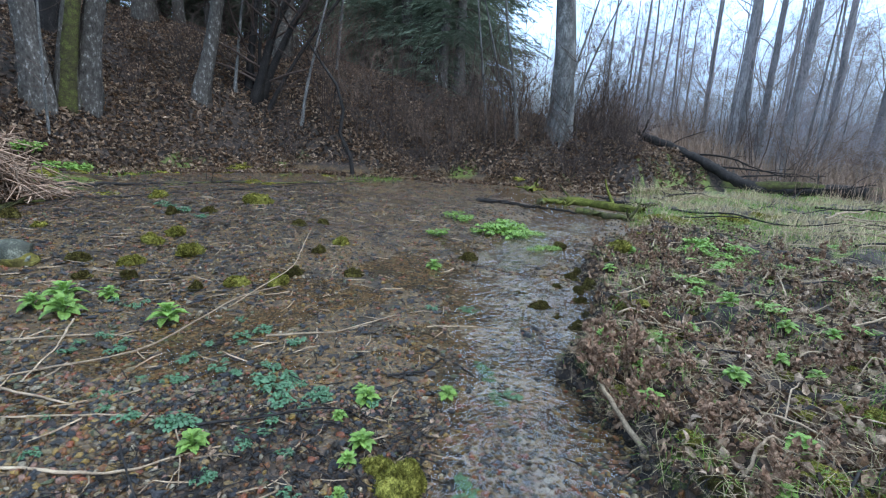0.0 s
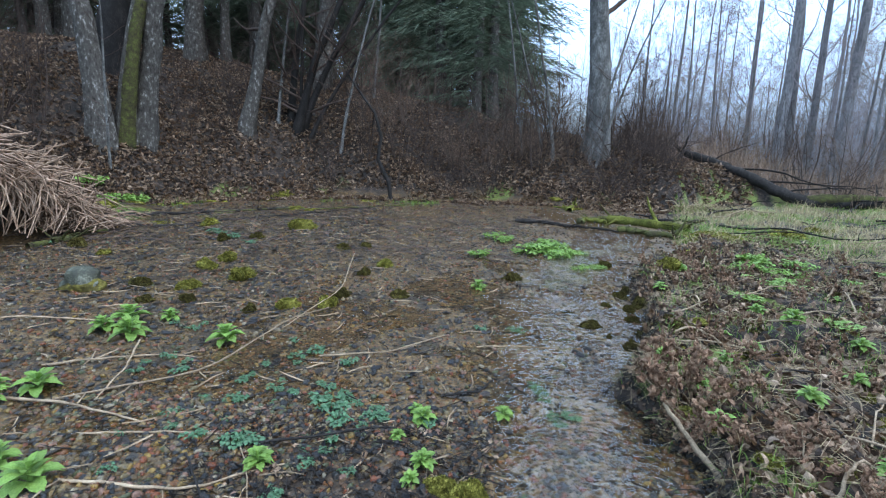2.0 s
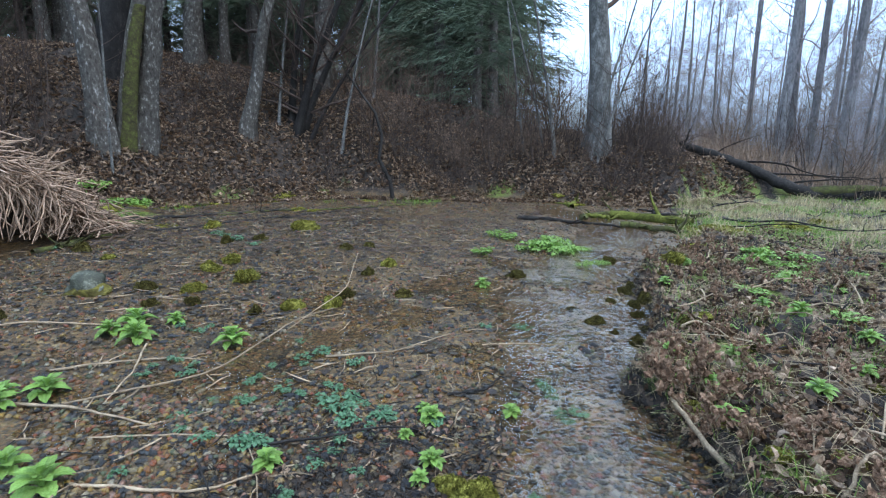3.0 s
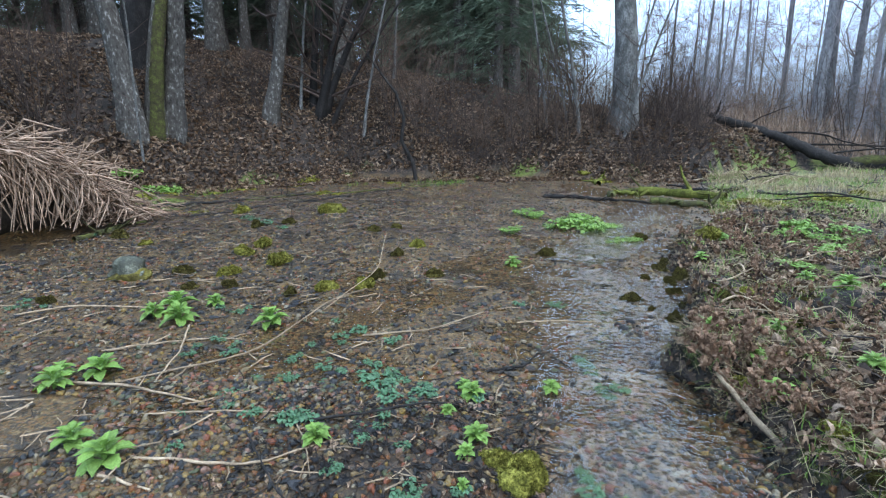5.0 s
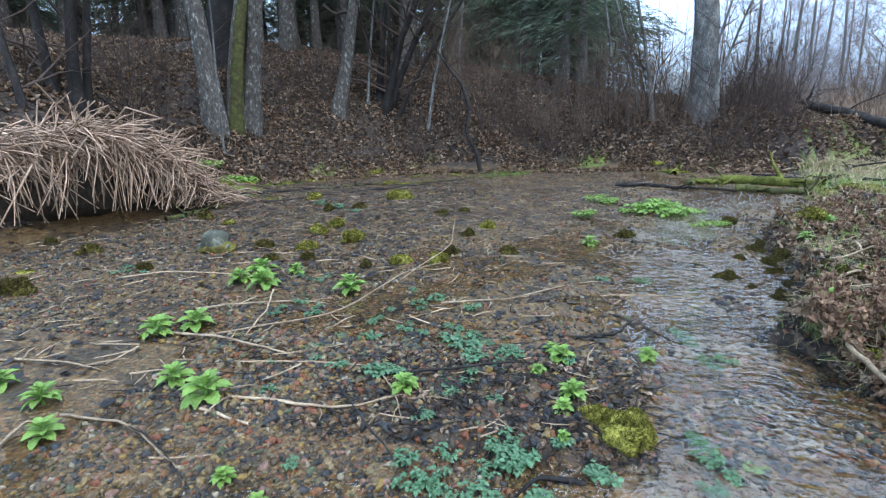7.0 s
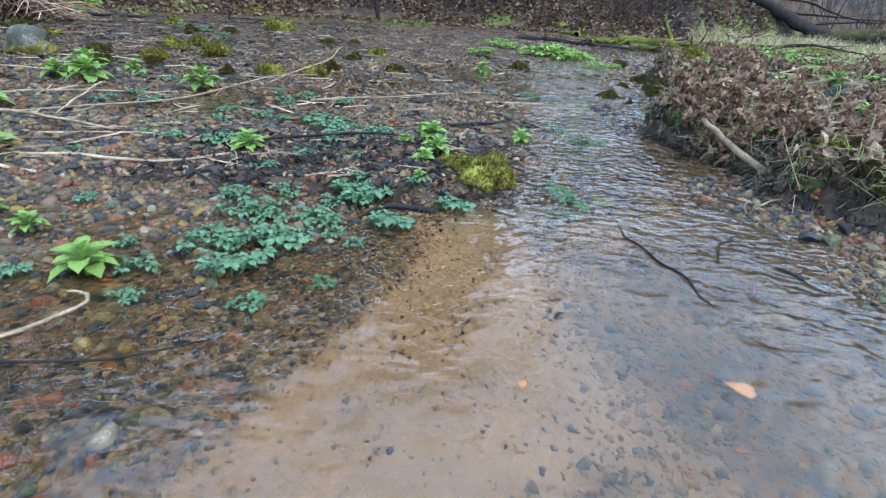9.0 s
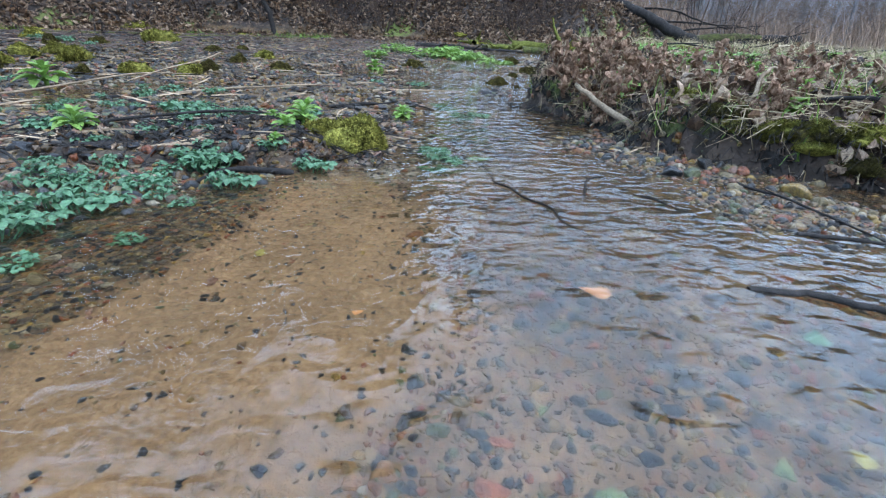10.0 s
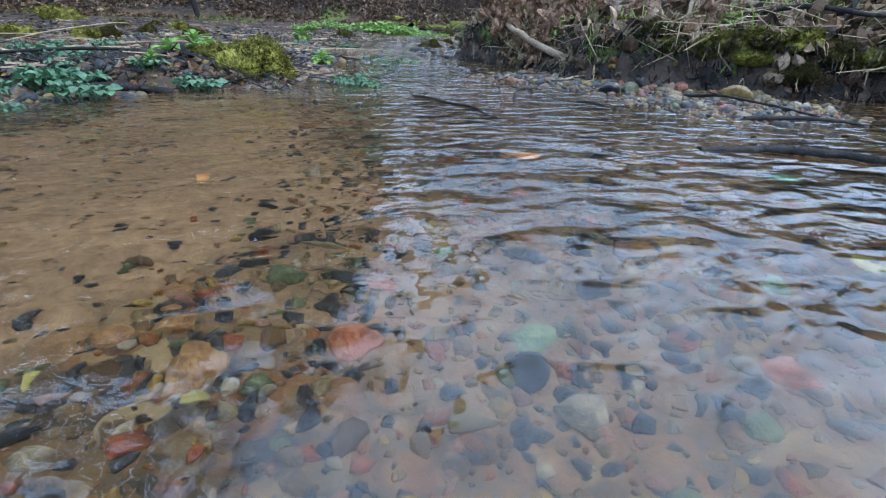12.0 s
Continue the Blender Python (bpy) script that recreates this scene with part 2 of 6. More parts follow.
    l.new(flakes.outputs["Color"], split_leaf.inputs["Color"])
    litter = ramp(split_leaf.outputs["Green"], [(0.0, (0.007, 0.005, 0.004)), (0.3, (0.022, 0.014, 0.009)), (0.5, (0.045, 0.028, 0.019)), (0.72, (0.011, 0.007, 0.005)), (0.86, (0.085, 0.057, 0.04))], True)
    litter = mix(ramp(tex("Noise", 4.0).outputs["Fac"], [(0.4, (0.0, 0.0, 0.0)), (0.7, (0.6, 0.6, 0.6))]), litter,
                 ramp(tex("Noise", 45.0).outputs["Fac"], [(0.35, (0.005, 0.004, 0.003)), (0.65, (0.03, 0.021, 0.014))]))
    moss = ramp(tex("Noise", 50.0).outputs["Fac"], [(0.3, (0.03, 0.04, 0.008)), (0.5, (0.08, 0.105, 0.02)), (0.7, (0.16, 0.20, 0.045))])
    colour = mix(mask("sand"), gravel, sand)
    pale = ramp(tex("Noise", 60.0, 8.0).outputs["Fac"], [(0.3, (0.16, 0.145, 0.12)), (0.5, (0.26, 0.24, 0.205)), (0.7, (0.37, 0.345, 0.30))])
    pale = mix(ramp(tex("Noise", 16.0).outputs["Fac"], [(0.40, (0, 0, 0)), (0.60, (0.8, 0.8, 0.8))]), pale, ramp(split_small.outputs["Red"], stone_stops, True))
    colour = mix(mask("pale"), colour, pale)
    colour = mix(mask("litter"), colour, litter)
    colour = mix(mask("moss"), colour, moss)
    l.new(colour, b.inputs["Base Color"])
    wet = ramp(mask("litter"), [(0.0, (0.38, 0.38, 0.38)), (1.0, (0.85, 0.85, 0.85))])
    l.new(wet, b.inputs["Roughness"])
    b.inputs["Specular IOR Level"].default_value = 0.4
    rough, height = tex("Noise", 70.0, 8.0), n.new("ShaderNodeMath")
    height.operation = "SUBTRACT"
    l.new(rough.outputs["Fac"], height.inputs[0])
    l.new(cells.outputs["Distance"], height.inputs[1])
    bp = n.new("ShaderNodeBump")
    bp.inputs["Strength"].default_value, bp.inputs["Distance"].default_value = 0.7, 0.012
    l.new(height.outputs[0], bp.inputs["Height"])
    l.new(bp.outputs["Normal"], b.inputs["Normal"])
    return m


def water_material():
    """Clear shallow water: what lies under it shows through, the sky glances off its ripples."""
    m = bpy.data.materials.new("clear_stream_water")
    m.use_nodes = True
    n, l = m.node_tree.nodes, m.node_tree.links
    n.remove(n["Principled BSDF"])
    clear, gloss, both, fres = (n.new(k) for k in ("ShaderNodeBsdfRefraction", "ShaderNodeBsdfGlossy", "ShaderNodeMixShader", "ShaderNodeFresnel"))
    clear.inputs["Color"].default_value = (0.97, 0.95, 0.90, 1)
    clear.inputs["IOR"].default_value, clear.inputs["Roughness"].default_value = 1.33, 0.0
    gloss.inputs["Roughness"].default_value = 0.015
    fres.inputs["IOR"].default_value = 1.46
    at, mp = n.new("ShaderNodeTexCoord"), n.new("ShaderNodeMapping")
    mp.inputs["Scale"].default_value = (1.0, 1.45, 1.0)
    a, c, add = n.new("ShaderNodeTexNoise"), n.new("ShaderNodeTexNoise"), n.new("ShaderNodeMath")
    a.inputs["Scale"].default_value, a.inputs["Detail"].default_value, a.inputs["Distortion"].default_value = 12.0, 1.5, 0.5
    c.inputs["Scale"].default_value, c.inputs["Detail"].default_value = 30.0, 2.0
    add.operation = "MULTIPLY_ADD"
    add.inputs[1].default_value = 0.16
    bp = n.new("ShaderNodeBump")
    bp.inputs["Strength"].default_value, bp.inputs["Distance"].default_value = 0.4, 0.03
    l.new(at.outputs["Object"], mp.inputs["Vector"])
    for tex in (a, c):
        l.new(mp.outputs["Vector"], tex.inputs["Vector"])
    flow, quick = n.new("ShaderNodeAttribute"), n.new("ShaderNodeMapRange")
    flow.attribute_name = "flow"
    quick.inputs["To Min"].default_value, quick.inputs["To Max"].default_value = 0.2, 0.85
    l.new(flow.outputs["Fac"], quick.inputs["Value"])
    l.new(quick.outputs["Result"], bp.inputs["Strength"])
    l.new(c.outputs["Fac"], add.inputs[0])
    l.new(a.outputs["Fac"], add.inputs[2])
    l.new(add.outputs[0], bp.inputs["Height"])
    l.new(bp.outputs["Normal"], gloss.inputs["Normal"])
    calm = n.new("ShaderNodeBump")
    calm.inputs["Strength"].default_value, calm.inputs["Distance"].default_value = 0.45, 0.02
    l.new(add.outputs[0], calm.inputs["Height"])
    l.new(calm.outputs["Normal"], clear.inputs["Normal"])
    l.new(bp.outputs["Normal"], fres.inputs["Normal"])
    l.new(fres.outputs[0], both.inputs[0])
    l.new(clear.outputs[0], both.inputs[1])
    l.new(gloss.outputs[0], both.inputs[2])
    l.new(both.outputs[0], n["Material Output"].inputs["Surface"])
    return m


# ---- mesh tools ----
RNG = np.random.default_rng(7)


def raw_mesh(name, verts, faces, material, smooth=True):
    """A mesh from an array of vertices and one array of equal-sided faces."""
    me = bpy.data.meshes.new(name)
    verts, faces = np.asarray(verts, np.float32), np.asarray(faces, np.int32)
    k = faces.shape[1]
    me.vertices.add(len(verts))
    me.vertices.foreach_set("co", verts.ravel())
    me.loops.add(faces.size)
    me.loops.foreach_set("vertex_index", faces.ravel())
    me.polygons.add(len(faces))
    me.polygons.foreach_set("loop_start", np.arange(0, faces.size, k, dtype=np.int32))
    me.polygons.foreach_set("use_smooth", np.full(len(faces), smooth))
    me.materials.append(material)
    me.update(calc_edges=True)
    return me


class Pile:
    """Gathers vertices and four-sided faces of one mesh."""

    def __init__(self):
        self.v, self.f, self.count = [], [], 0

    def add(self, verts, faces):
        self.v.append(np.asarray(verts, float))
        self.f.append(np.asarray(faces, int) + self.count)
        self.count += len(verts)

    def tube(self, pts, radii, sides=6):
        pts = np.asarray(pts, float)
        k = len(pts)
        way = np.gradient(pts, axis=0)
        way /= np.linalg.norm(way, axis=1)[:, None] + 1e-9
        ref = np.array([0.31, 0.93, 0.2]) if abs(way[0][2]) > 0.7 else np.array([0.1, 0.15, 1.0])
        u = np.cross(way, ref)
        u /= np.linalg.norm(u, axis=1)[:, None] + 1e-9
        w = np.cross(way, u)
        ang = np.linspace(0, 2 * np.pi, sides, endpoint=False)
        ring = pts[:, None, :] + np.asarray(radii, float)[:, None, None] * (np.cos(ang)[None, :, None] * u[:, None, :] + np.sin(ang)[None, :, None] * w[:, None, :])
        i, j = np.meshgrid(np.arange(k - 1), np.arange(sides), indexing="ij")
        a, b = i * sides + j, i * sides + (j + 1) % sides
        self.add(ring.reshape(-1, 3), np.stack([a, b, b + sides, a + sides], -1).reshape(-1, 4))

    def mesh(self, name, material, smooth=True):
        return raw_mesh(name, np.concatenate(self.v), np.concatenate(self.f), material, smooth)


def scatter(proto_v, proto_f, at, size, turn, tilt=0.0):
    """Copies of one small shape, joined: vertices and faces. size: (n, 3) or (n,)."""
    at = np.asarray(at, float)
    k = len(at)
    size = np.broadcast_to(np.asarray(size, float).reshape(k, -1), (k, 3))
    pv = np.asarray(proto_v, float)[None] * size[:, None, :]
    tx, ty = RNG.normal(0, 1, (2, k)) * tilt
    y, z = pv[..., 1] * np.cos(tx)[:, None] - pv[..., 2] * np.sin(tx)[:, None], pv[..., 1] * np.sin(tx)[:, None] + pv[..., 2] * np.cos(tx)[:, None]
    x, z = pv[..., 0] * np.cos(ty)[:, None] + z * np.sin(ty)[:, None], -pv[..., 0] * np.sin(ty)[:, None] + z * np.cos(ty)[:, None]
    c, s = np.cos(turn)[:, None], np.sin(turn)[:, None]
    out = np.stack([x * c - y * s, x * s + y * c, z], -1) + at[:, None, :]
    f = np.asarray(proto_f)[None] + (np.arange(k) * len(proto_v))[:, None, None]
    return out.reshape(-1, 3), f.reshape(-1, np.asarray(proto_f).shape[1])


def thing(name, label, category, group="", at=(0, 0, 0), turn=0.0):
    ob = new(name)
    ob.empty_display_size = 0.1
    ob.matrix_basis = pose(*at, 0, 0, turn)
    return tagged(ob, label, category, group)


def part(name, me, parent, label="", kind=""):
    ob = new(name, me)
    ob.parent = parent
    return tagged(ob, label, kind=kind)


def whole(name, me, label, category, group="", kind="", at=(0, 0, 0), turn=0.0):
    ob = new(name, me)
    ob.matrix_basis = pose(*at, 0, 0, turn)
    return tagged(ob, label, category, group, kind)


# ---- the lie of the land ----
WAVES = [(math.cos(a), math.sin(a), k, p) for a, k, p in ((0.3, 1.0, 0.4), (1.4, 1.31, 2.2), (2.5, 0.83, 4.0), (3.3, 1.77, 1.1), (4.4, 1.53, 5.2), (5.6, 2.1, 3.3), (0.9, 2.6, 0.7))]


def lumps(x, y, size):
    """Uneven rise and fall between about -1 and 1, over the given metres."""
    out = 0.0
    wx, wy = x + 0.35 * size * np.sin(2.1 * y / size + 1.0), y + 0.35 * size * np.sin(1.7 * x / size)
    for cx, cy, k, p in WAVES:
        out = out + np.sin((wx * cx + wy * cy) * k * 2.2 / size + p)
    return out / 3.2


def ease(v):
    v = np.clip(v, 0, 1)
    return v * v * (3 - 2 * v)


def level(y):
    """Height of the running water: it falls towards the near pool."""
    return 0.03 + 0.03 * np.clip(y - 2.0, 0, 13)


def bank_line(y):
    return 0.07 * np.sin(5.3 * y + 1.0) + 0.045 * np.sin(11.7 * y) + np.interp(y, [-3, 1.0, 1.4, 1.75, 2.0, 2.5, 3.1, 3.6, 4.2, 5.0, 6.0, 7.0, 9.0, 11.0, 14.0], [2.4, 1.78, 1.5, 1.26, 1.2, 1.03, 1.03, 1.2, 1.6, 1.75, 1.95, 2.6, 4.2, 5.0, 5.5])


def shore_line(y):
    return np.interp(y, [-3, 0.0, 0.65, 0.81, 1.08, 1.5, 1.66, 1.75], [-1.3, -0.8, -0.66, -0.59, -0.48, -0.36, -0.25, 0.02])


def masks(x, y):
    run = np.interp(y, [1.6, 2.0, 3.0, 3.6, 4.2, 5.0, 6.1, 7.5, 9.1, 11.0, 12.5, 14.0], [0.4, 0.5, 0.55, 0.66, 0.85, 0.9, 1.05, 1.6, 2.6, 2.7, 2.2, 2.0])
    half = np.interp(y, [1.6, 2.0, 3.0, 3.6, 4.2, 5.0, 6.1, 7.5, 9.1, 11.0, 12.5], [0.9, 0.62, 0.5, 0.62, 0.8, 0.85, 0.85, 0.95, 1.2, 0.7, 0.55])
    stream = ease(1.2 + 0.3 * lumps(x, y, 0.6) - np.abs(x - run) / half) * ease((15 - y) / 2)
    pool = ease((x - shore_line(y)) / 0.22 + 0.1) * ease((1.78 - y) / 0.2) * ease((bank_line(y) - 0.35 - x) / 0.5 + 0.4)
    bank = ease((x - bank_line(y)) / 0.09 + 0.5)
    return stream, pool, bank


def land(x, y):
    x, y = np.asarray(x, float), np.asarray(y, float)
    stream, pool, bank = masks(x, y)
    z = level(y) - 0.001 + 0.014 * lumps(x, y, 0.9) + 0.006 * lumps(x, y, 0.22) + 0.03 * ease((-1.5 - x) / 4)
    shoal = 1 - 1.1 * ease((x - 0.64) / 0.25) * ease((y - 0.7) / 0.25) * ease((2.6 - y) / 0.5)
    z = z - 0.075 * shoal * np.maximum((0.5 + 0.25 * lumps(x, y, 0.4)) * stream * ease((y - 1.2) / 0.8), pool * (1.0 + 0.25 * lumps(x, y, 0.5)))
    z = z + 0.016 * ease((y - 4.5) / 4) * (1 - stream) * (1 - bank)
    z = z - 0.012 * ease((x - shore_line(y) + 0.32) / 0.25) * ease((1.5 - y) / 0.3) * (1 - pool) * (1 - bank)
    ledge = ease((y - 1.66) / 0.07) * ease((2.5 - y) / 0.45) * ease((x + 1.5) / 0.5) * ease((0.04 - x) / 0.09)
    z = z + ledge * (0.04 + 0.018 * lumps(x, y, 0.25))
    top = 0.15 + 0.06 * lumps(x, y, 0.7) + 0.045 * lumps(x + 3, y, 0.28) + 0.018 * lumps(x, y + 2, 0.13)
    z = z + bank * (top + 0.05 * ease((2.6 - y) / 0.6) - 0.05 * ease((y - 6) / 5))
    z = z + 0.34 * ease((-7.0 - x + 0.3 * lumps(x, y, 1.5)) / 1.4) * ease((11.5 - y) / 2)
    r, th = np.hypot(x, y), np.degrees(np.arctan2(x, y))
    foot = np.interp(th, [-180, -90, -60, -50, -30, -17, 0, 8, 15, 22, 30, 60, 90, 180], [8, 10, 11.5, 12.6, 15.2, 15.8, 15.2, 15.4, 15.0, 15.6, 20, 30, 20, 8])
    height = np.interp(th, [-180, -90, -50, -30, -17, 1.5, 10, 15, 21, 28, 34, 60, 180], [0.6, 5.0, 5.4, 6.6, 5.6, 3.5, 2.5, 1.9, 1.6, 1.15, 0.35, 0.2, 0.5])
    d = np.maximum(r - foot + 0.5 * lumps(x, y, 3.0), 0)
    u = 0.82 * d / height
    z = z + height * u / (1 + u ** 3) ** (1 / 3) + ease(d / 3) * 0.12 * lumps(x, y, 1.6) * np.minimum(height, 2) / 2
    return z


def gz(x, y):
    return float(land(x, y))


def spaced(lo, hi, fine, cuts):
    """Lines of a net: close together between the cuts, wider and wider outside."""
    mid = np.arange(cuts[0], cuts[1], fine)
    out_hi, out_lo, step = [cuts[1]], [cuts[0]], fine
    while out_hi[-1] < hi or out_lo[-1] > lo:
        step *= 1.09
        out_hi.append(min(out_hi[-1] + step, hi + step))
        out_lo.append(max(out_lo[-1] - step, lo - step))
    return np.concatenate([out_lo[::-1], mid[1:], out_hi])


gx, gy = spaced(-600, 600, 0.042, (-5.0, 4.5)), spaced(-600, 900, 0.042, (0.0, 9.0))
X, Y = np.meshgrid(gx, gy)
Z = land(X, Y)
nx, ny = len(gx), len(gy)
ii, jj = np.meshgrid(np.arange(ny - 1), np.arange(nx - 1), indexing="ij")
quads = np.stack([ii * nx + jj, ii * nx + jj + 1, (ii + 1) * nx + jj + 1, (ii + 1) * nx + jj], -1).reshape(-1, 4)
ground_me = raw_mesh("ground", np.stack([X, Y, Z], -1).reshape(-1, 3), quads, ground_material())
stream_m, pool_m, bank_m = masks(X, Y)
R, TH = np.hypot(X, Y), np.degrees(np.arctan2(X, Y))
split_x = np.interp(Y, [-1, 0.3, 0.42, 0.56, 0.66, 1.45, 1.6], [-0.5, -0.3, -0.12, -0.02, 0.1, 0.04, -0.05])
sand_mask = pool_m * ease((split_x - X) / 0.25 + 0.5) * ease((1.72 - Y) / 0.15)
sand_mask = np.maximum(sand_mask, 0.8 * pool_m * ease(1.2 - np.hypot(X - 1.15, (Y - 0.55) * 1.2) / 0.45))
sand_mask = np.maximum(sand_mask, (0.5 + 0.35 * lumps(X, Y, 0.45)) * np.maximum(0.35 * pool_m, stream_m * ease((5.5 - Y) / 3)))
edge_d = level(Y) + 0.12
ledge_m = ease((Y - 1.62) / 0.07) * ease((2.4 - Y) / 0.4) * ease((X + 1.4) / 0.4) * ease((0.06 - X) / 0.08)
litter_mask = np.maximum(np.maximum(ease((X - bank_line(Y) + 0.1) / 0.14 + 0.5), 0.6 * ledge_m), ease((Z - edge_d) / 0.2))
moss_mask = ease(0.5 + lumps(X, Y, 1.3) * 0.9) * ease((Z - level(Y) - 0.03) / 0.06) * ease((level(Y) + 0.55 - Z) / 0.2) * ease((R - 9) / 3) * ease((24 - R) / 4)
moss_mask = np.maximum(moss_mask, 0.75 * bank_m * ease(lumps(X, Y, 0.45) * 1.2 - 0.15))
pale_mask = (0.55 + 0.35 * lumps(X, Y, 0.35)) * np.maximum(0.4 * pool_m * ease((X - split_x - 0.1) / 0.3), stream_m * ease((Y - 1.3) / 0.4) * ease((11 - Y) / 3))
for name, values in (("pale", pale_mask), ("sand", sand_mask), ("litter", litter_mask), ("moss", moss_mask)):
    a = ground_me.attributes.new(name, "FLOAT", "POINT")
    a.data.foreach_set("value", values.ravel().astype(np.float32))
ground = whole("ground", ground_me, "wet gravel, sand and leaf-littered forest ground", "ground", kind="structure")

wx, wy = np.linspace(-9, 6, 120), np.concatenate([[-20, -10, -5], np.linspace(-2.5, 15.5, 147)])
WX, WY = np.meshgrid(wx, wy)
ii, jj = np.meshgrid(np.arange(149), np.arange(119), indexing="ij")
water_f = np.stack([ii * 120 + jj, ii * 120 + jj + 1, (ii + 1) * 120 + jj + 1, (ii + 1) * 120 + jj], -1).reshape(-1, 4)
water = whole("water", raw_mesh("water", np.stack([WX, WY, level(WY)], -1).reshape(-1, 3), water_f, water_material()),
              "clear shallow running spring water over gravel", "water", kind="structure")
swift, still, _ = masks(WX, WY)
flow = water.data.attributes.new("flow", "FLOAT", "POINT")
flow.data.foreach_set("value", np.clip(swift * ease((WY - 1.2) / 0.8) + (0.06 + 0.4 * ease((WX - 0.05) / 0.3)) * still, 0, 1).ravel().astype(np.float32))
water.visible_shadow = False


# ---- trees and shrubs ----
def unit(v):
    return v / (np.linalg.norm(v) + 1e-9)


def grow(pile, p, way, length, radius, depth, sides, steps, wander, lift, kids, spread, shrink=0.55, bare=0.3, end=0.25, least=0.0):
    """A limb with its side limbs, down to the given depth. kids: how many at each depth."""
    pts, rad, d = [np.array(p, float)], [radius], unit(np.array(way, float))
    for i in range(steps):
        d = unit(d + RNG.normal(0, wander, 3) + np.array([0, 0, lift]))
        pts.append(pts[-1] + d * length / steps)
        rad.append(radius * (1 - (1 - end) * (i + 1) / steps))
    pile.tube(pts, rad, sides)
    if depth > 0:
        for t in np.sort(RNG.uniform(bare, 0.98, kids[0])):
            i = min(int(t * steps), steps - 1)
            at = pts[i] + (pts[i + 1] - pts[i]) * (t * steps - i)
            base = unit(pts[i + 1] - pts[i])
            side = unit(np.cross(base, RNG.normal(0, 1, 3)))
            grow(pile, at, base * (1 - spread) + side * spread, length * shrink * RNG.uniform(0.6, 1.15) * (1.15 - 0.5 * t), max(rad[i] * 0.42, least), depth - 1,
                 max(3, sides - 3), max(3, steps - 2), wander * 1.3, lift, kids[1:], spread, shrink, 0.15, 0.2, least)


def rooted(pile, path, radii, sides=12, flare=1.6, lobes=5):
    """A trunk along a path, with a flared, lobed foot."""
    pts, k = np.asarray(path, float), len(path)
    ang = np.linspace(0, 2 * np.pi, sides, endpoint=False)
    phase = RNG.uniform(0, 6)
    verts = []
    for i in range(k):
        foot = math.exp(-max(pts[i][2], 0) / (2.2 * radii[0]))
        r = radii[i] * (1 + (flare - 1) * foot * (0.6 + 0.4 * np.sin(lobes * ang + phase)) + 0.05 * np.sin(3 * ang + 0.8 * i))
        verts.append(np.stack([pts[i][0] + r * np.cos(ang), pts[i][1] + r * np.sin(ang), np.full(sides, pts[i][2])], -1))
    i, j = np.meshgrid(np.arange(k - 1), np.arange(sides), indexing="ij")
    a, b = i * sides + j, i * sides + (j + 1) % sides
    pile.add(np.concatenate(verts), np.stack([a, b, b + sides, a + sides], -1).reshape(-1, 4))


def bent(p0, p1, steps, sway):
    """A path from p0 to p1 with a slight sway."""
    p0, p1 = np.array(p0, float), np.array(p1, float)
    t = np.linspace(0, 1, steps)[:, None]
    path = p0 + (p1 - p0) * t
    off = np.cumsum(RNG.normal(0, sway, (steps, 3)), 0)
    off -= off[:1]
    off[:, 2] *= 0.2
    return path + off * (t > 0)


def bare_tree(label, height, radius, lean=(0, 0), limbs=16, low=0.3, bark=None, twig=None, group="", moss=False, limb_len=0.22, kids=(6, 4), category="tree", far=False):
    """A leafless tree at the origin: trunk, limbs with twigs."""
    bark, twig = bark or BARK, twig or TWIG
    top = thing("bare_tree", label, category, group)
    trunk, crown = Pile(), Pile()
    path = bent((0, 0, -0.9), (lean[0], lean[1], height), 22, radius * 0.22)
    path[:, :2] *= np.linspace(0, 1, 22)[:, None] ** 0.35
    radii = radius * (1 - 0.82 * np.linspace(0, 1, 22) ** 1.1)
    rooted(trunk, path, radii)
    for t in np.sort(RNG.uniform(low, 0.99, limbs)):
        i = min(int(t * 21), 20)
        a = RNG.uniform(0, 6.28)
        crown = crown if far else Pile()
        grow(crown, path[i], (math.cos(a), math.sin(a), 0.95 if far else 0.55), height * limb_len * (1.15 - 0.6 * t), radii[i] * (0.2 if far else 0.34), 2, 4 if far else 6, 5 if far else 6, 0.16, 0.06, kids, 0.62, least=0.007 if far else 0.0)
        if not far:
            part("limb", crown.mesh("limb", twig), top)
    if far:
        part("crown", crown.mesh("crown", twig), top, kind="stuff")
    part("trunk", trunk.mesh("trunk", bark), top)
    if moss:
        skin = Pile()
        rooted(skin, path[:7] + np.array([0.09, -0.07, 0]), radii[:7] * np.array([0.8, 0.84, 0.8, 0.86, 0.8, 0.84, 0.8]), 12)
        part("moss_sleeve", skin.mesh("moss_sleeve", BARK_MOSS), top, "green moss on the bark")
    return top


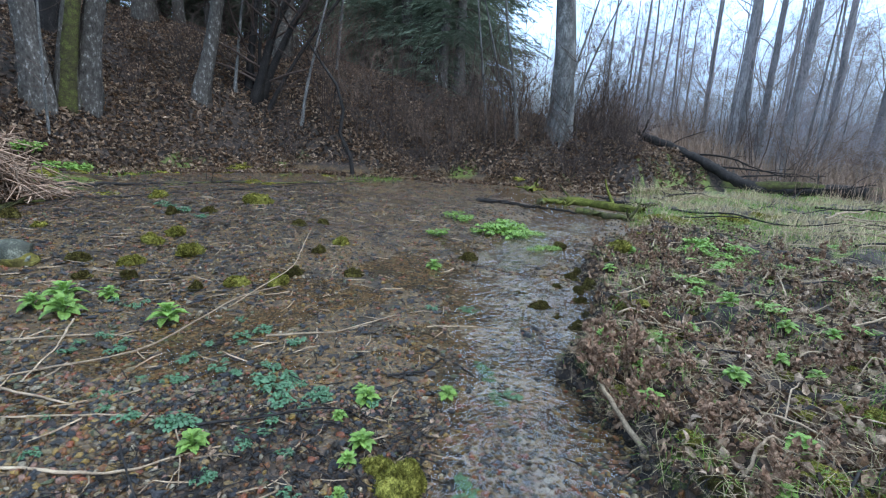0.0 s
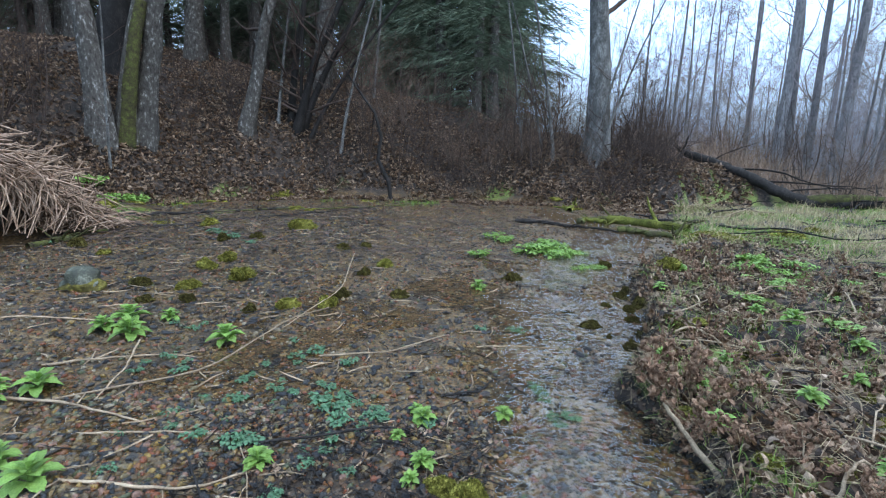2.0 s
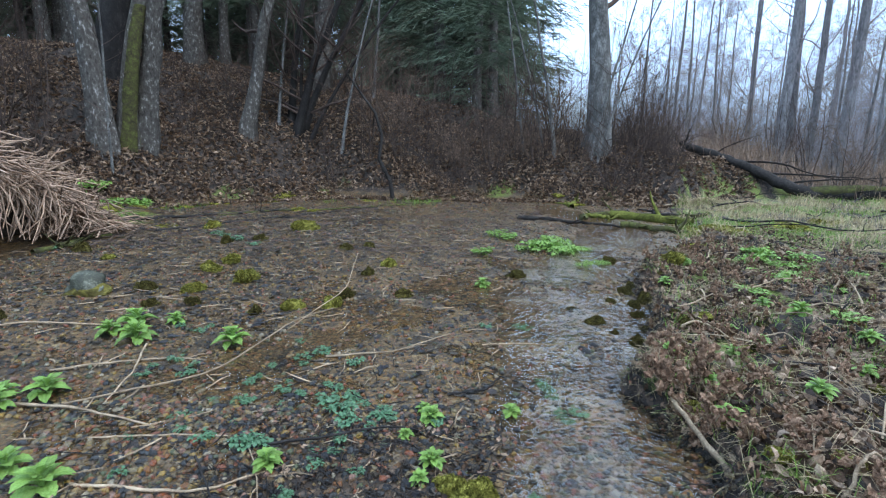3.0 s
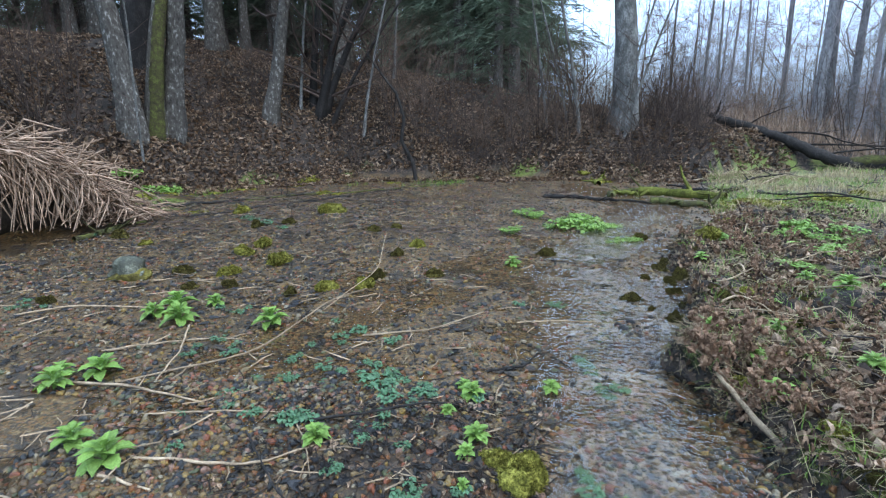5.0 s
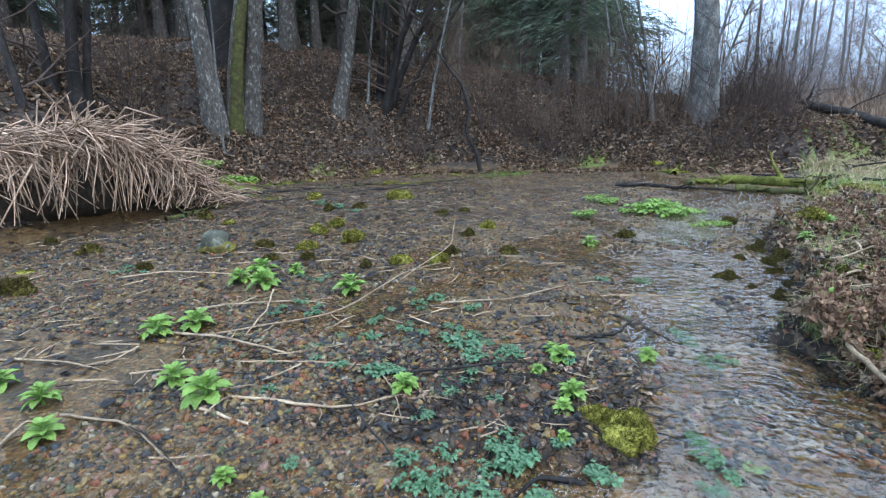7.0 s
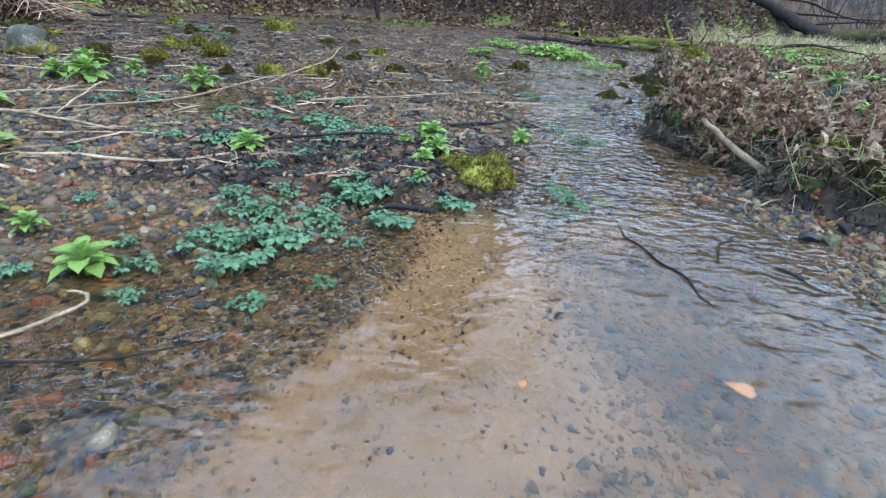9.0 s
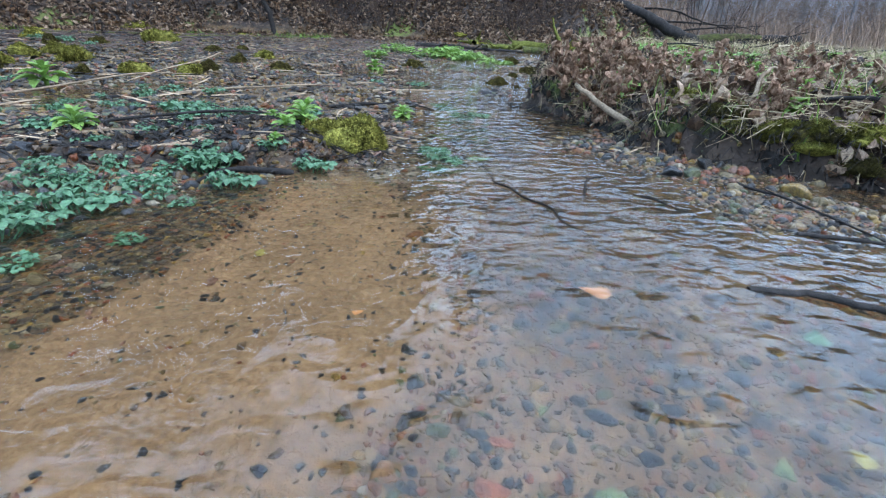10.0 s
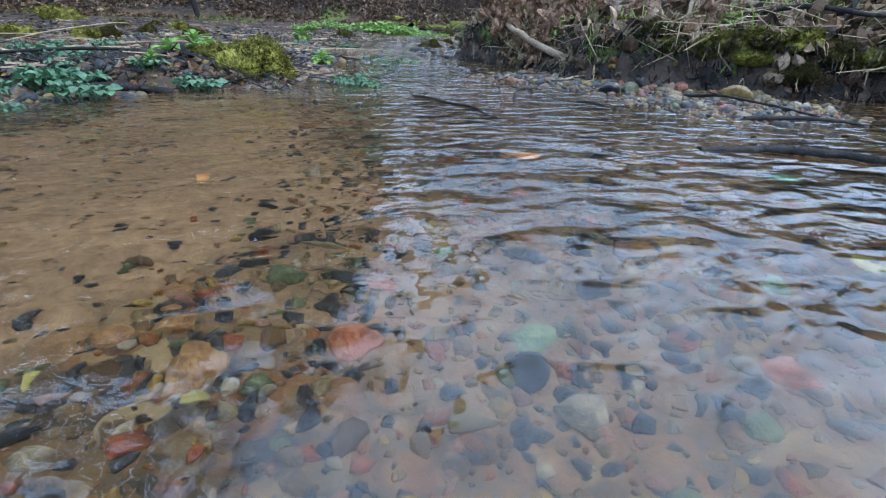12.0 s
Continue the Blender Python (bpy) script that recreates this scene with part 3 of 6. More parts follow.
def spruce(height, radius, low):
    """A tall spruce: trunk, and whorls of drooping boughs made of many needle sprays."""
    top = thing("spruce_tree", "tall dark green spruce of the forest edge", "tree", "spruces on the slope")
    trunk, crown, dead = Pile(), Pile(), Pile()
    path = bent((0, 0, -0.3), (0, 0, height), 10, 0.03)
    rooted(trunk, path, radius * (1 - 0.9 * np.linspace(0, 1, 10)), 9, 1.4)
    z = low
    while z < height - 0.5:
        reach = (height - z) / (height - low) * height * 0.17 + 0.35
        for _ in range(6):
            a, b = RNG.uniform(0, 6.28), reach * RNG.uniform(0.65, 1.1)
            out, droop = np.array([math.cos(a), math.sin(a), 0]), RNG.uniform(0.25, 0.55)
            t = np.linspace(0.12, 1, 6)
            line = out[None] * (t * b)[:, None] + np.array([0, 0, 1])[None] * (z - droop * b * t ** 1.5 + 0.12 * b * t ** 4)[:, None]
            side = np.array([-out[1], out[0], 0])
            for k in range(5):
                for s in (-1, 1):
                    for _ in range(3):
                        q = line[k] + (line[k + 1] - line[k]) * RNG.uniform(0, 1)
                        ln = b * RNG.uniform(0.14, 0.34) * (1.15 - t[k] * 0.6)
                        tip = q + side * s * ln * 0.75 + out * ln * 0.55 + np.array([0, 0, -ln * RNG.uniform(0.15, 0.75)])
                        wide = (out * 0.4 + np.array([0, 0, 0.35])) * ln * RNG.uniform(0.07, 0.13)
                        mid = (q + tip) / 2 + np.array([0, 0, 0.05 * ln])
                        crown.add([q, mid - wide * 0.45, tip, mid + wide * 0.45], [[0, 1, 2, 3]])
                        across = np.cross(tip - q, (0, 0, 1)) * 0.42
                        for f, w in ((0.3, 1), (0.3, -1), (0.62, 0.7), (0.62, -0.7)):
                            root = q + (tip - q) * f
                            end = root + across * w + (tip - q) * 0.24
                            mid2 = (root + end) / 2
                            crown.add([root, mid2 - wide * 0.4, end, mid2 + wide * 0.4], [[0, 1, 2, 3]])
        z += RNG.uniform(0.35, 0.6) * (0.7 + 0.02 * height)
    for _ in range(12):
        a, zz = RNG.uniform(0, 6.28), RNG.uniform(1.2, low + 2)
        grow(dead, (0, 0, zz), (math.cos(a), math.sin(a), -0.15), RNG.uniform(0.6, 1.8), 0.018, 1, 4, 4, 0.12, -0.03, (5,), 0.6)
    part("trunk", trunk.mesh("trunk", BARK), top)
    part("crown", crown.mesh("crown", NEEDLES, False), top, kind="stuff")
    part("deadwood", dead.mesh("deadwood", TWIG), top, kind="stuff")
    return top


def shrub(label, stems, height, radius, spread, twig, group, kids=(5, 3), wander=0.13, name="bare_shrub", lift=0.03):
    """Several leafless stems from one foot."""
    pile = Pile()
    for _ in range(stems):
        a, s = RNG.uniform(0, 6.28), spread * RNG.uniform(0.1, 1)
        grow(pile, (0.12 * math.cos(a), 0.12 * math.sin(a), -0.05), (s * math.cos(a), s * math.sin(a), 1), height * RNG.uniform(0.55, 1.1), radius * RNG.uniform(0.5, 1), 2, 5, 7, wander, lift, kids, 0.5, 0.42, 0.15, least=0.003)
    top = thing(name, label, "shrub", group)
    part("twig_tangle", pile.mesh("twig_tangle", twig), top, kind="stuff")
    return top


def polar(az, r):
    a = radians(az)
    return r * math.sin(a), r * math.cos(a)


def stand(ob, az, r, turn=0.0, sink=0.0, size=1.0):
    x, y = polar(az, r)
    ob.matrix_basis = pose(x, y, gz(x, y) - sink, 0, 0, turn) @ Matrix.Diagonal((size, size, size, 1))
    return ob


def again(ob, az, r, turn, size=1.0, sink=0.0):
    x, y = polar(az, r)
    c = copy_thing(ob, pose(x, y, gz(x, y) - sink, RNG.normal(0, 1.6), RNG.normal(0, 1.6), turn))
    c.scale = (size, size, size)
    return c


# old trunks on the slope
stand(bare_tree("old grey tree with rough bark on the slope", 15, 0.29, (-1.3, 0.2), 12, 0.35), -39.3, 15.8)
stand(bare_tree("old tree with moss-covered trunk on the slope", 14, 0.24, (4.2, 0.3), 10, 0.4, moss=True, bark=BARK), -37.6, 16.1)
stand(bare_tree("straight grey tree with rough bark on the slope", 16, 0.28, (4.6, 0.1), 12, 0.35), -36.1, 16.3)
stand(bare_tree("thick dark tree behind the mossy trunk", 16, 0.42, (2.0, 0.1), 10, 0.4, BARK_DARK), -38.0, 18.6)
stand(bare_tree("large grey tree with ivy-dark flank at the hill's end", 18, 0.4, (-0.9, 0.2), 18, 0.3, BARK_PALE), 13.1, 17.6)
stand(bare_tree("leaning grey tree with rough bark on the slope", 11, 0.24, (3.4, 0.2), 14, 0.25, BARK), -26.6, 17.7)
stand(bare_tree("broad grey-brown tree near the crest of the slope", 18, 0.36, (1.6, 0.2), 8, 0.5, BARK), -31.0, 23.0)
stand(bare_tree("broad grey-brown tree near the crest of the slope", 18, 0.4, (1.0, 0.2), 8, 0.5, BARK), -18.4, 22.5)
for az, r, lean, rad, h in ((-21.4, 18.4, (3.6, 0.3), 0.17, 9.0), (-21.0, 18.6, (5.0, 0.1), 0.15, 8.5), (-21.8, 18.7, (1.6, 0.5), 0.14, 9.5), (-20.6, 18.4, (0.2, 0.2), 0.08, 7.0), (-20.2, 18.3, (6.2, 0.2), 0.09, 7.5)):
    stand(bare_tree("slender dark stem of a many-stemmed alder", h, rad, lean, 14, 0.14, BARK_DARK, group="alder clump on the slope", kids=(7, 6), limb_len=0.34), az, r)
for az, r, lean, rad in ((-52.4, 14.4, (-1.3, 0.2), 0.11), (-51.2, 14.4, (1.5, 0.1), 0.14), (-50.4, 14.6, (2.4, 0.2), 0.10), (-54.5, 13.6, (-1.8, 0.1), 0.08)):
    stand(bare_tree("dark stem of a shrubby alder above the bank", 8, rad, lean, 12, 0.12, BARK_DARK, group="alder clump above the reeds", kids=(6, 5), limb_len=0.3), az, r)
for az, r, lean, rad in ((-23.2, 18.5, (1.2, 0.2), 0.06), (-16.5, 17.5, (2.0, 0.2), 0.06), (-12.5, 21, (0.8, 0.1), 0.07), (8.9, 17.1, (-1.6, 0.3), 0.075), (7.6, 17.6, (-2.4, 0.3), 0.05), (5.2, 17.4, (-1.2, 0.2), 0.05), (12.4, 17.0, (1.9, 0.1), 0.055), (12.9, 16.9, (2.9, 0.2), 0.05), (-39.0, 15.0, (0.2, 0.1), 0.035)):
    stand(bare_tree("thin pale sapling without leaves on the slope", 7.5, rad, lean, 16, 0.2, BARK_PALE, group="pale saplings on the slope", kids=(6, 4), limb_len=0.2, category="sapling"), az, r)
# the crooked sapling at the head of the spring
crooked = thing("crooked_sapling", "thin crooked dark sapling rooted at the spring head", "sapling")
pile = Pile()
cx, cy = -2.75, 15.0
spine = np.array([(0, 0, -0.1), (-0.1, 0, 0.6), (-0.45, 0, 1.3), (-0.35, 0.05, 2.0), (-0.55, 0, 2.7), (-1.0, 0, 3.3), (-1.45, 0.1, 3.9)])
pile.tube(spine, [0.075, 0.065, 0.06, 0.052, 0.045, 0.035, 0.015], 7)
for k in (2, 3, 4, 5, 5):
    grow(pile, spine[k], RNG.normal(0, 1, 3) + np.array([0, 0, 0.6]), 1.3, 0.02, 1, 4, 5, 0.2, 0.02, (6,), 0.6)
crooked.matrix_basis = pose(cx, cy, gz(cx, cy))
part("stem", pile.mesh("stem", BARK_DARK), crooked)

# spruces behind the crest
kinds = [spruce(19, 0.24, 2.6), spruce(16, 0.2, 1.2), spruce(22, 0.28, 4.0)]
stand(kinds[0], -3.5, 27)
stand(kinds[1], 2.6, 26)
stand(kinds[2], -30, 30)
for _ in range(56):
    az = RNG.uniform(-72, 2.5)
    r = 24.5 + 22 * RNG.random() ** 1.7 - (3 if az > -5 else 0)
    again(kinds[2 if az < -12 and r < 30 else RNG.integers(0, 3)], az, r, RNG.uniform(0, 360), RNG.uniform(0.8, 1.2), 0.1)
for _ in range(40):
    again(kinds[1], RNG.uniform(-70, -6), RNG.uniform(33, 52), RNG.uniform(0, 360), RNG.uniform(0.9, 1.2), 0.1)
for az, r in ((-7, 25), (-2, 24.5), (0.5, 25), (1.5, 24), (3.4, 27), (4.0, 31), (-9.5, 27), (-12, 29), (1.8, 29), (-15, 31), (-19, 33), (-24, 31), (-28, 33), (-33, 31), (-38, 32), (-42, 30)):
    again(kinds[RNG.integers(0, 2)], az, r, RNG.uniform(0, 360), RNG.uniform(0.95, 1.25), 0.1)
bole = bare_tree("straight bare pine trunk among the spruces", 20, 0.2, (0.2, 0.1), 6, 0.7, BARK, group="trunks along the crest", far=True, kids=(3, 2))
stand(bole, -28, 24)
for _ in range(24):
    again(bole, RNG.uniform(-66, -6), RNG.uniform(24.5, 40), RNG.uniform(0, 360), RNG.uniform(0.6, 1.2), 0.1)

# tall bare wood on the flat, its haze put into the bark and twig colours
tall = [bare_tree("tall slim bare alder in the wet wood", 21, 0.23, (0.6, 0.2), 16, 0.22, BARK_HAZED, TWIG_HAZED, "alders of the wet wood", far=True, kids=(5, 4), limb_len=0.2),
        bare_tree("tall slim bare alder in the wet wood", 19, 0.18, (-0.5, 0.3), 16, 0.18, BARK_HAZED, TWIG_HAZED, "alders of the wet wood", far=True, kids=(5, 4), limb_len=0.2),
        bare_tree("slender bare young tree in the wet wood", 13, 0.085, (0.3, 0.1), 34, 0.1, BARK_HAZED, TWIG_HAZED, "alders of the wet wood", far=True, kids=(8, 6), limb_len=0.24)]
stand(tall[0], 30.6, 27)
stand(tall[1], 33.2, 28)
stand(tall[2], 21.0, 26)
for az, r, k, s in ((31.6, 29, 0, 0.9), (35.2, 27, 0, 1.0), (38.4, 30, 1, 1.1), (41.5, 29, 0, 0.95), (46.5, 30, 0, 1.0), (28.0, 35, 1, 1.0), (51, 29, 0, 1.0)):
    again(tall[k], az, r, RNG.uniform(0, 360), s)
for _ in range(46):
    az = RNG.uniform(13, 62) if RNG.random() < 0.75 else RNG.uniform(27, 62)
    again(tall[2 if RNG.random() < 0.8 or az < 24 else 1], az, RNG.uniform(40, 85), RNG.uniform(0, 360), RNG.uniform(0.7, 1.15))
for _ in range(32):
    again(tall[2], RNG.uniform(16.5, 56), RNG.uniform(24, 40), RNG.uniform(0, 360), RNG.uniform(0.5, 1.05))

# thickets
brush = [shrub("dense tangle of thin brown leafless twigs", 8, 2.4, 0.02, 1.2, TWIG, "brushwood", (5, 3), 0.2, lift=0.0), shrub("dense tangle of thin brown leafless twigs", 7, 1.8, 0.016, 1.5, TWIG, "brushwood", (5, 3), 0.24, lift=-0.01),
         shrub("tall leafless shrub with upright grey-brown stems paled by haze", 8, 4.2, 0.013, 0.4, TWIG_HAZED, "brushwood", (7, 3), 0.09),
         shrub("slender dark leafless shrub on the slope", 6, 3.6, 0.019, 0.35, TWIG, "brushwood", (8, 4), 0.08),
         shrub("bushy leafless shrub with fine arching brown twigs", 11, 2.6, 0.011, 1.1, TWIG_MID, "brushwood", (9, 6), 0.16, lift=0.0),
         shrub("bushy leafless shrub with fine arching brown twigs", 12, 3.2, 0.012, 0.8, TWIG_MID, "brushwood", (9, 6), 0.14, lift=0.01)]
stand(brush[0], 1.0, 16.0)
stand(brush[1], -4.0, 15.8)
stand(brush[2], 22.0, 22.0)
stand(brush[3], -5.0, 17.2)
stand(brush[4], 19.0, 19.4)
stand(brush[5], 24.0, 23.0)
for az, r, k, s in ((-8, 17, 0, 1.0), (-6, 16.4, 1, 1.1), (-1.5, 16.4, 0, 1.0), (3.5, 16.2, 0, 0.9), (6, 16.8, 1, 1.1), (8, 17.2, 0, 0.9), (4.6, 18, 0, 1.1), (-3, 18, 0, 1.1), (0.5, 18.5, 0, 1.2), (10.5, 17.6, 1, 0.9), (-11, 17.5, 1, 1.0),
                    (16, 18.6, 1, 1.0), (18, 19, 0, 1.0), (20, 20, 0, 1.0), (-43, 15.5, 1, 1.0), (-45, 14.8, 0, 0.9), (-46.5, 15.8, 0, 1.1), (-55, 14.2, 0, 1.0), (-31, 18.4, 1, 0.8), (-28, 19.5, 1, 0.8)):
    again(brush[k], az, r, RNG.uniform(0, 360), s)
for _ in range(64):
    again(brush[RNG.integers(4, 6)], RNG.uniform(15.5, 60), RNG.uniform(21.5, 36), RNG.uniform(0, 360), RNG.uniform(0.8, 1.6))
for _ in range(22):
    again(brush[4], RNG.uniform(-8, 12), RNG.uniform(16.0, 20), RNG.uniform(0, 360), RNG.uniform(0.4, 0.85))
for _ in range(14):
    again(brush[4], RNG.uniform(14, 20.5), RNG.uniform(18.5, 21), RNG.uniform(0, 360), RNG.uniform(0.4, 0.8))
for _ in range(8):
    again(brush[5], RNG.uniform(-16, 9), RNG.uniform(18.5, 22), RNG.uniform(0, 360), RNG.uniform(0.8, 1.5))
for _ in range(16):
    again(brush[RNG.integers(0, 2)], RNG.uniform(13.6, 22.5), RNG.uniform(15.8, 18.8), RNG.uniform(0, 360), RNG.uniform(0.7, 1.15))
for _ in range(7):
    again(brush[3], RNG.uniform(13.5, 22), RNG.uniform(17, 20), RNG.uniform(0, 360), RNG.uniform(0.8, 1.3))
for _ in range(56):
    again(brush[RNG.integers(0, 2)], RNG.uniform(-62, 12), RNG.uniform(16.5, 26), RNG.uniform(0, 360), RNG.uniform(0.45, 0.85))


# ---- fallen wood ----
def place_on(name, label, category, group, p0, p1, radius, material, sway=0.02, side_twigs=0, steps=12, sides=7, taper=0.5, lift=(0.0, 0.0), extra=None):
    """A stick, stem or log lying on the ground from p0 to p1."""
    path = bent((*p0, 0), (*p1, 0), steps, sway)
    along = np.linspace(0, 1, steps)
    path[:, 2] = np.maximum(land(path[:, 0], path[:, 1]), level(path[:, 1]) - 0.02) + radius * 0.6 + lift[0] * (1 - along) + lift[1] * along
    if steps > 4:
        path[1:-1, 2] = (path[:-2, 2] + path[1:-1, 2] * 2 + path[2:, 2]) / 4
    pile = Pile()
    pile.tube(path, radius * (1 - taper * along) * (1 + 0.12 * np.sin(along * 23 + p0[0] * 9)), sides)
    for t in RNG.uniform(0.2, 0.95, side_twigs):
        i = int(t * (steps - 1))
        grow(pile, path[i], np.append(RNG.normal(0, 1, 2), 0.25), RNG.uniform(0.06, 0.2) * (1 + radius * 30), radius * 0.45, 0, 4, 4, 0.2, 0.0, (), 0.5)
    top = thing(name, label, category, group)
    top.matrix_basis = Matrix.Translation(path[0])
    me = pile.mesh(name, material)
    me.transform(Matrix.Translation(-Vector(path[0])))
    part("wood" if radius > 0.03 else "stem", me, top)
    return top, path


# the dark fallen trunk with its upturned end
log = thing("fallen_tree", "dark wet fallen tree trunk with mossy lower end", "log")
knots = np.array([(8.0, 19.5, 2.42), (8.8, 18.8, 2.02), (9.45, 18.2, 1.68), (10.1, 17.6, 1.3), (10.7, 17.15, 0.9), (11.3, 16.95, 0.72), (11.95, 16.8, 0.72), (12.6, 16.65, 0.74), (13.4, 16.5, 0.8), (14.6, 16.3, 0.8)])
fine = np.linspace(0, len(knots) - 1, 46)
spine = np.stack([np.interp(fine, np.arange(len(knots)), knots[:, q]) for q in range(3)], -1) + RNG.normal(0, 0.018, (46, 3))
pile, mossy, butt = Pile(), Pile(), Pile()
pile.tube(spine, np.interp(fine, [0, 1, 4, 6, 9], [0.15, 0.165, 0.19, 0.2, 0.22]) * (1 + RNG.normal(0, 0.05, 46)), 14)
part("wood", pile.mesh("wood", BARK_DARK), log)
mossy.tube(spine[23:42:2] + np.array([0, -0.03, 0.09]), [0.04, 0.16, 0.19, 0.2, 0.18, 0.2, 0.19, 0.17, 0.14, 0.04], 10)
part("moss_cover", mossy.mesh("moss_cover", BARK_MOSS), log, "green moss on the trunk")
for _ in range(9):
    grow(butt, spine[0], (-0.5 + RNG.normal(0, 0.4), 0.5 + RNG.normal(0, 0.4), RNG.normal(0.2, 0.6)), RNG.uniform(0.25, 0.7), 0.06, 1, 5, 4, 0.25, 0.0, (3,), 0.6)
part("torn_roots", butt.mesh("torn_roots", BARK_DARK), log)
for t, w, ln, rad in ((9, (1.0, -0.3, 0.0), 4.2, 0.06), (14, (1.0, -0.25, 0.12), 4.6, 0.055), (12, (0.3, -0.6, -1), 0.9, 0.07), (16, (0.5, -0.9, -0.35), 1.3, 0.06), (19, (1, -0.1, 0.3), 3.6, 0.05), (22, (0.2, -0.9, -0.5), 0.8, 0.05), (26, (0.9, -0.3, 0.35), 2.8, 0.05), (30, (0.3, -0.8, -0.4), 0.8, 0.06), (33, (0.5, -0.7, 0.2), 1.2, 0.05), (38, (0.5, 0.3, 0.6), 1.1, 0.06), (36, (1.0, -0.6, 0.25), 2.5, 0.06), (5, (0.8, -0.4, 0.5), 2.2, 0.035)):
    limb = Pile()
    grow(limb, spine[t], w, ln * 0.8, rad * 0.75, 1, 7, 8, 0.1, -0.03, (5,), 0.5)
    part("limb", limb.mesh("limb", BARK_DARK), log)
for az0, r0, az1, r1, rad, m in ((16.2, 10.9, 24.5, 10.2, 0.085, BARK_MOSS), (18.5, 12.6, 26.0, 12.0, 0.06, BARK_MOSS), (4.5, 11.2, 13.5, 10.6, 0.05, BARK_DARK), (12.2, 11.6, 15.2, 13.8, 0.07, BARK_MOSS), (24, 12.5, 17.5, 13.5, 0.05, BARK_DARK),
                                 (-40, 11.9, -22, 12.6, 0.06, BARK_DARK), (-36, 10.4, -14, 12.8, 0.045, BARK_DARK), (-30, 12.4, -8, 14.2, 0.05, BARK_MOSS), (-46, 9.2, -38, 10.2, 0.09, BARK_MOSS)):
    place_on("fallen_branch", "mossy fallen branch lying at the water's edge" if m is BARK_MOSS else "dark wet fallen branch lying at the water's edge", "branch", "fallen branches", polar(az0, r0), polar(az1, r1), rad * (0.6 if az0 < 0 else 1.0), m, 0.09, 5, 20, 8)
for _ in range(34):
    az0, r0 = RNG.uniform(20, 52), RNG.uniform(9.5, 19)
    ln, a = RNG.uniform(0.8, 2.6), RNG.normal(0, 0.6)
    x0, y0 = polar(az0, r0)
    m = BARK_DARK if RNG.random() < 0.5 else DEAD_STEM
    place_on("fallen_branch", "broken grey branch lying on the marshy flat", "branch", "branches on the flat", (x0, y0), (x0 + ln * math.cos(a), y0 + ln * math.sin(a)), RNG.uniform(0.015, 0.04), m, 0.05, 3, 10, 6, 0.6, (0.05, 0.2))
for az, r, size in ((-17.5, 16.6, 0.9), (-13.5, 17.0, 1.2), (-9.5, 16.8, 1.1), (-6.5, 17.4, 1.3), (-2.5, 17.0, 1.2), (1.5, 16.6, 1.2), (4.2, 17.2, 1.3), (6.8, 16.6, 1.2), (8.6, 17.6, 1.3), (10.8, 17.0, 1.1), (15.4, 18.8, 1.2), (17.4, 19.4, 1.2), (-27, 18.2, 1.0), (-32, 17.2, 0.9), (-44, 16.0, 1.1), (-47, 15.2, 1.0)):
    again(brush[3], az, r, RNG.uniform(0, 360), size * 1.1)
for _ in range(24):
    again(brush[2], RNG.uniform(15, 60), RNG.uniform(28, 52), RNG.uniform(0, 360), RNG.uniform(1.2, 2.2))
for _ in range(10):
    again(brush[3], RNG.uniform(15, 40), RNG.uniform(20.5, 30), RNG.uniform(0, 360), RNG.uniform(0.9, 1.5))
for _ in range(22):
    again(brush[RNG.integers(0, 2)], RNG.uniform(9, 21), RNG.uniform(15.4, 19.5), RNG.uniform(0, 360), RNG.uniform(0.5, 0.95))


# ---- stones ----
def round_shape(seed, subdivisions, flat=0.6, rough=0.18):
    """A worn pebble: vertices and triangles."""
    bm = bmesh.new()
    bmesh.ops.create_icosphere(bm, subdivisions=subdivisions, radius=1.0)
    for v in bm.verts:
        k = 1 + rough * noise.noise(v.co * 1.3 + Vector((seed * 3.1, 0, 0))) * 2
        v.co = Vector((v.co.x * k, v.co.y * k * 0.8, v.co.z * k * flat))
        for q in range(4):
            a = seed * 2.3 + q * 1.9
            n = Vector((math.cos(a), math.sin(a), 0.5 * math.sin(3.7 * a + q))).normalized()
            over = v.co.dot(n) - (0.5 + 0.22 * math.sin(5.1 * a))
            if over > 0:
                v.co -= n * over * 0.8
    bm.verts.index_update()
    out = np.array([v.co[:] for v in bm.verts]), np.array([[v.index for v in f.verts] for f in bm.faces])
    bm.free()
    return out


def pebbles_over(name, label, at, radius, sub, material=STONES):
    """Many loose pebbles, joined."""
    vs, fs, base = [], [], 0
    pick = RNG.integers(0, 3, len(at))
    for k in range(3):
        sel = pick == k
        pv, pf = round_shape(k + 5 * sub, sub)
        size = radius[sel][:, None] * RNG.uniform(0.75, 1.25, (sel.sum(), 3))
        v, f = scatter(pv, pf, at[sel], size, RNG.uniform(0, 6.28, sel.sum()), 0.25)
        vs.append(v), fs.append(f + base)
        base += len(v)
    ob = whole(name, raw_mesh(name, np.concatenate(vs), np.concatenate(fs), material), label, "pebbles", kind="stuff")
    return ob


def on_land(x, y, lift=0.0):
    return np.stack([x, y, land(x, y) + lift], -1)


def split_line(y):
    return np.interp(y, [-1, 0.3, 0.42, 0.56, 0.66, 1.45, 1.6], [-0.5, -0.3, -0.12, -0.02, 0.1, 0.04, -0.05])


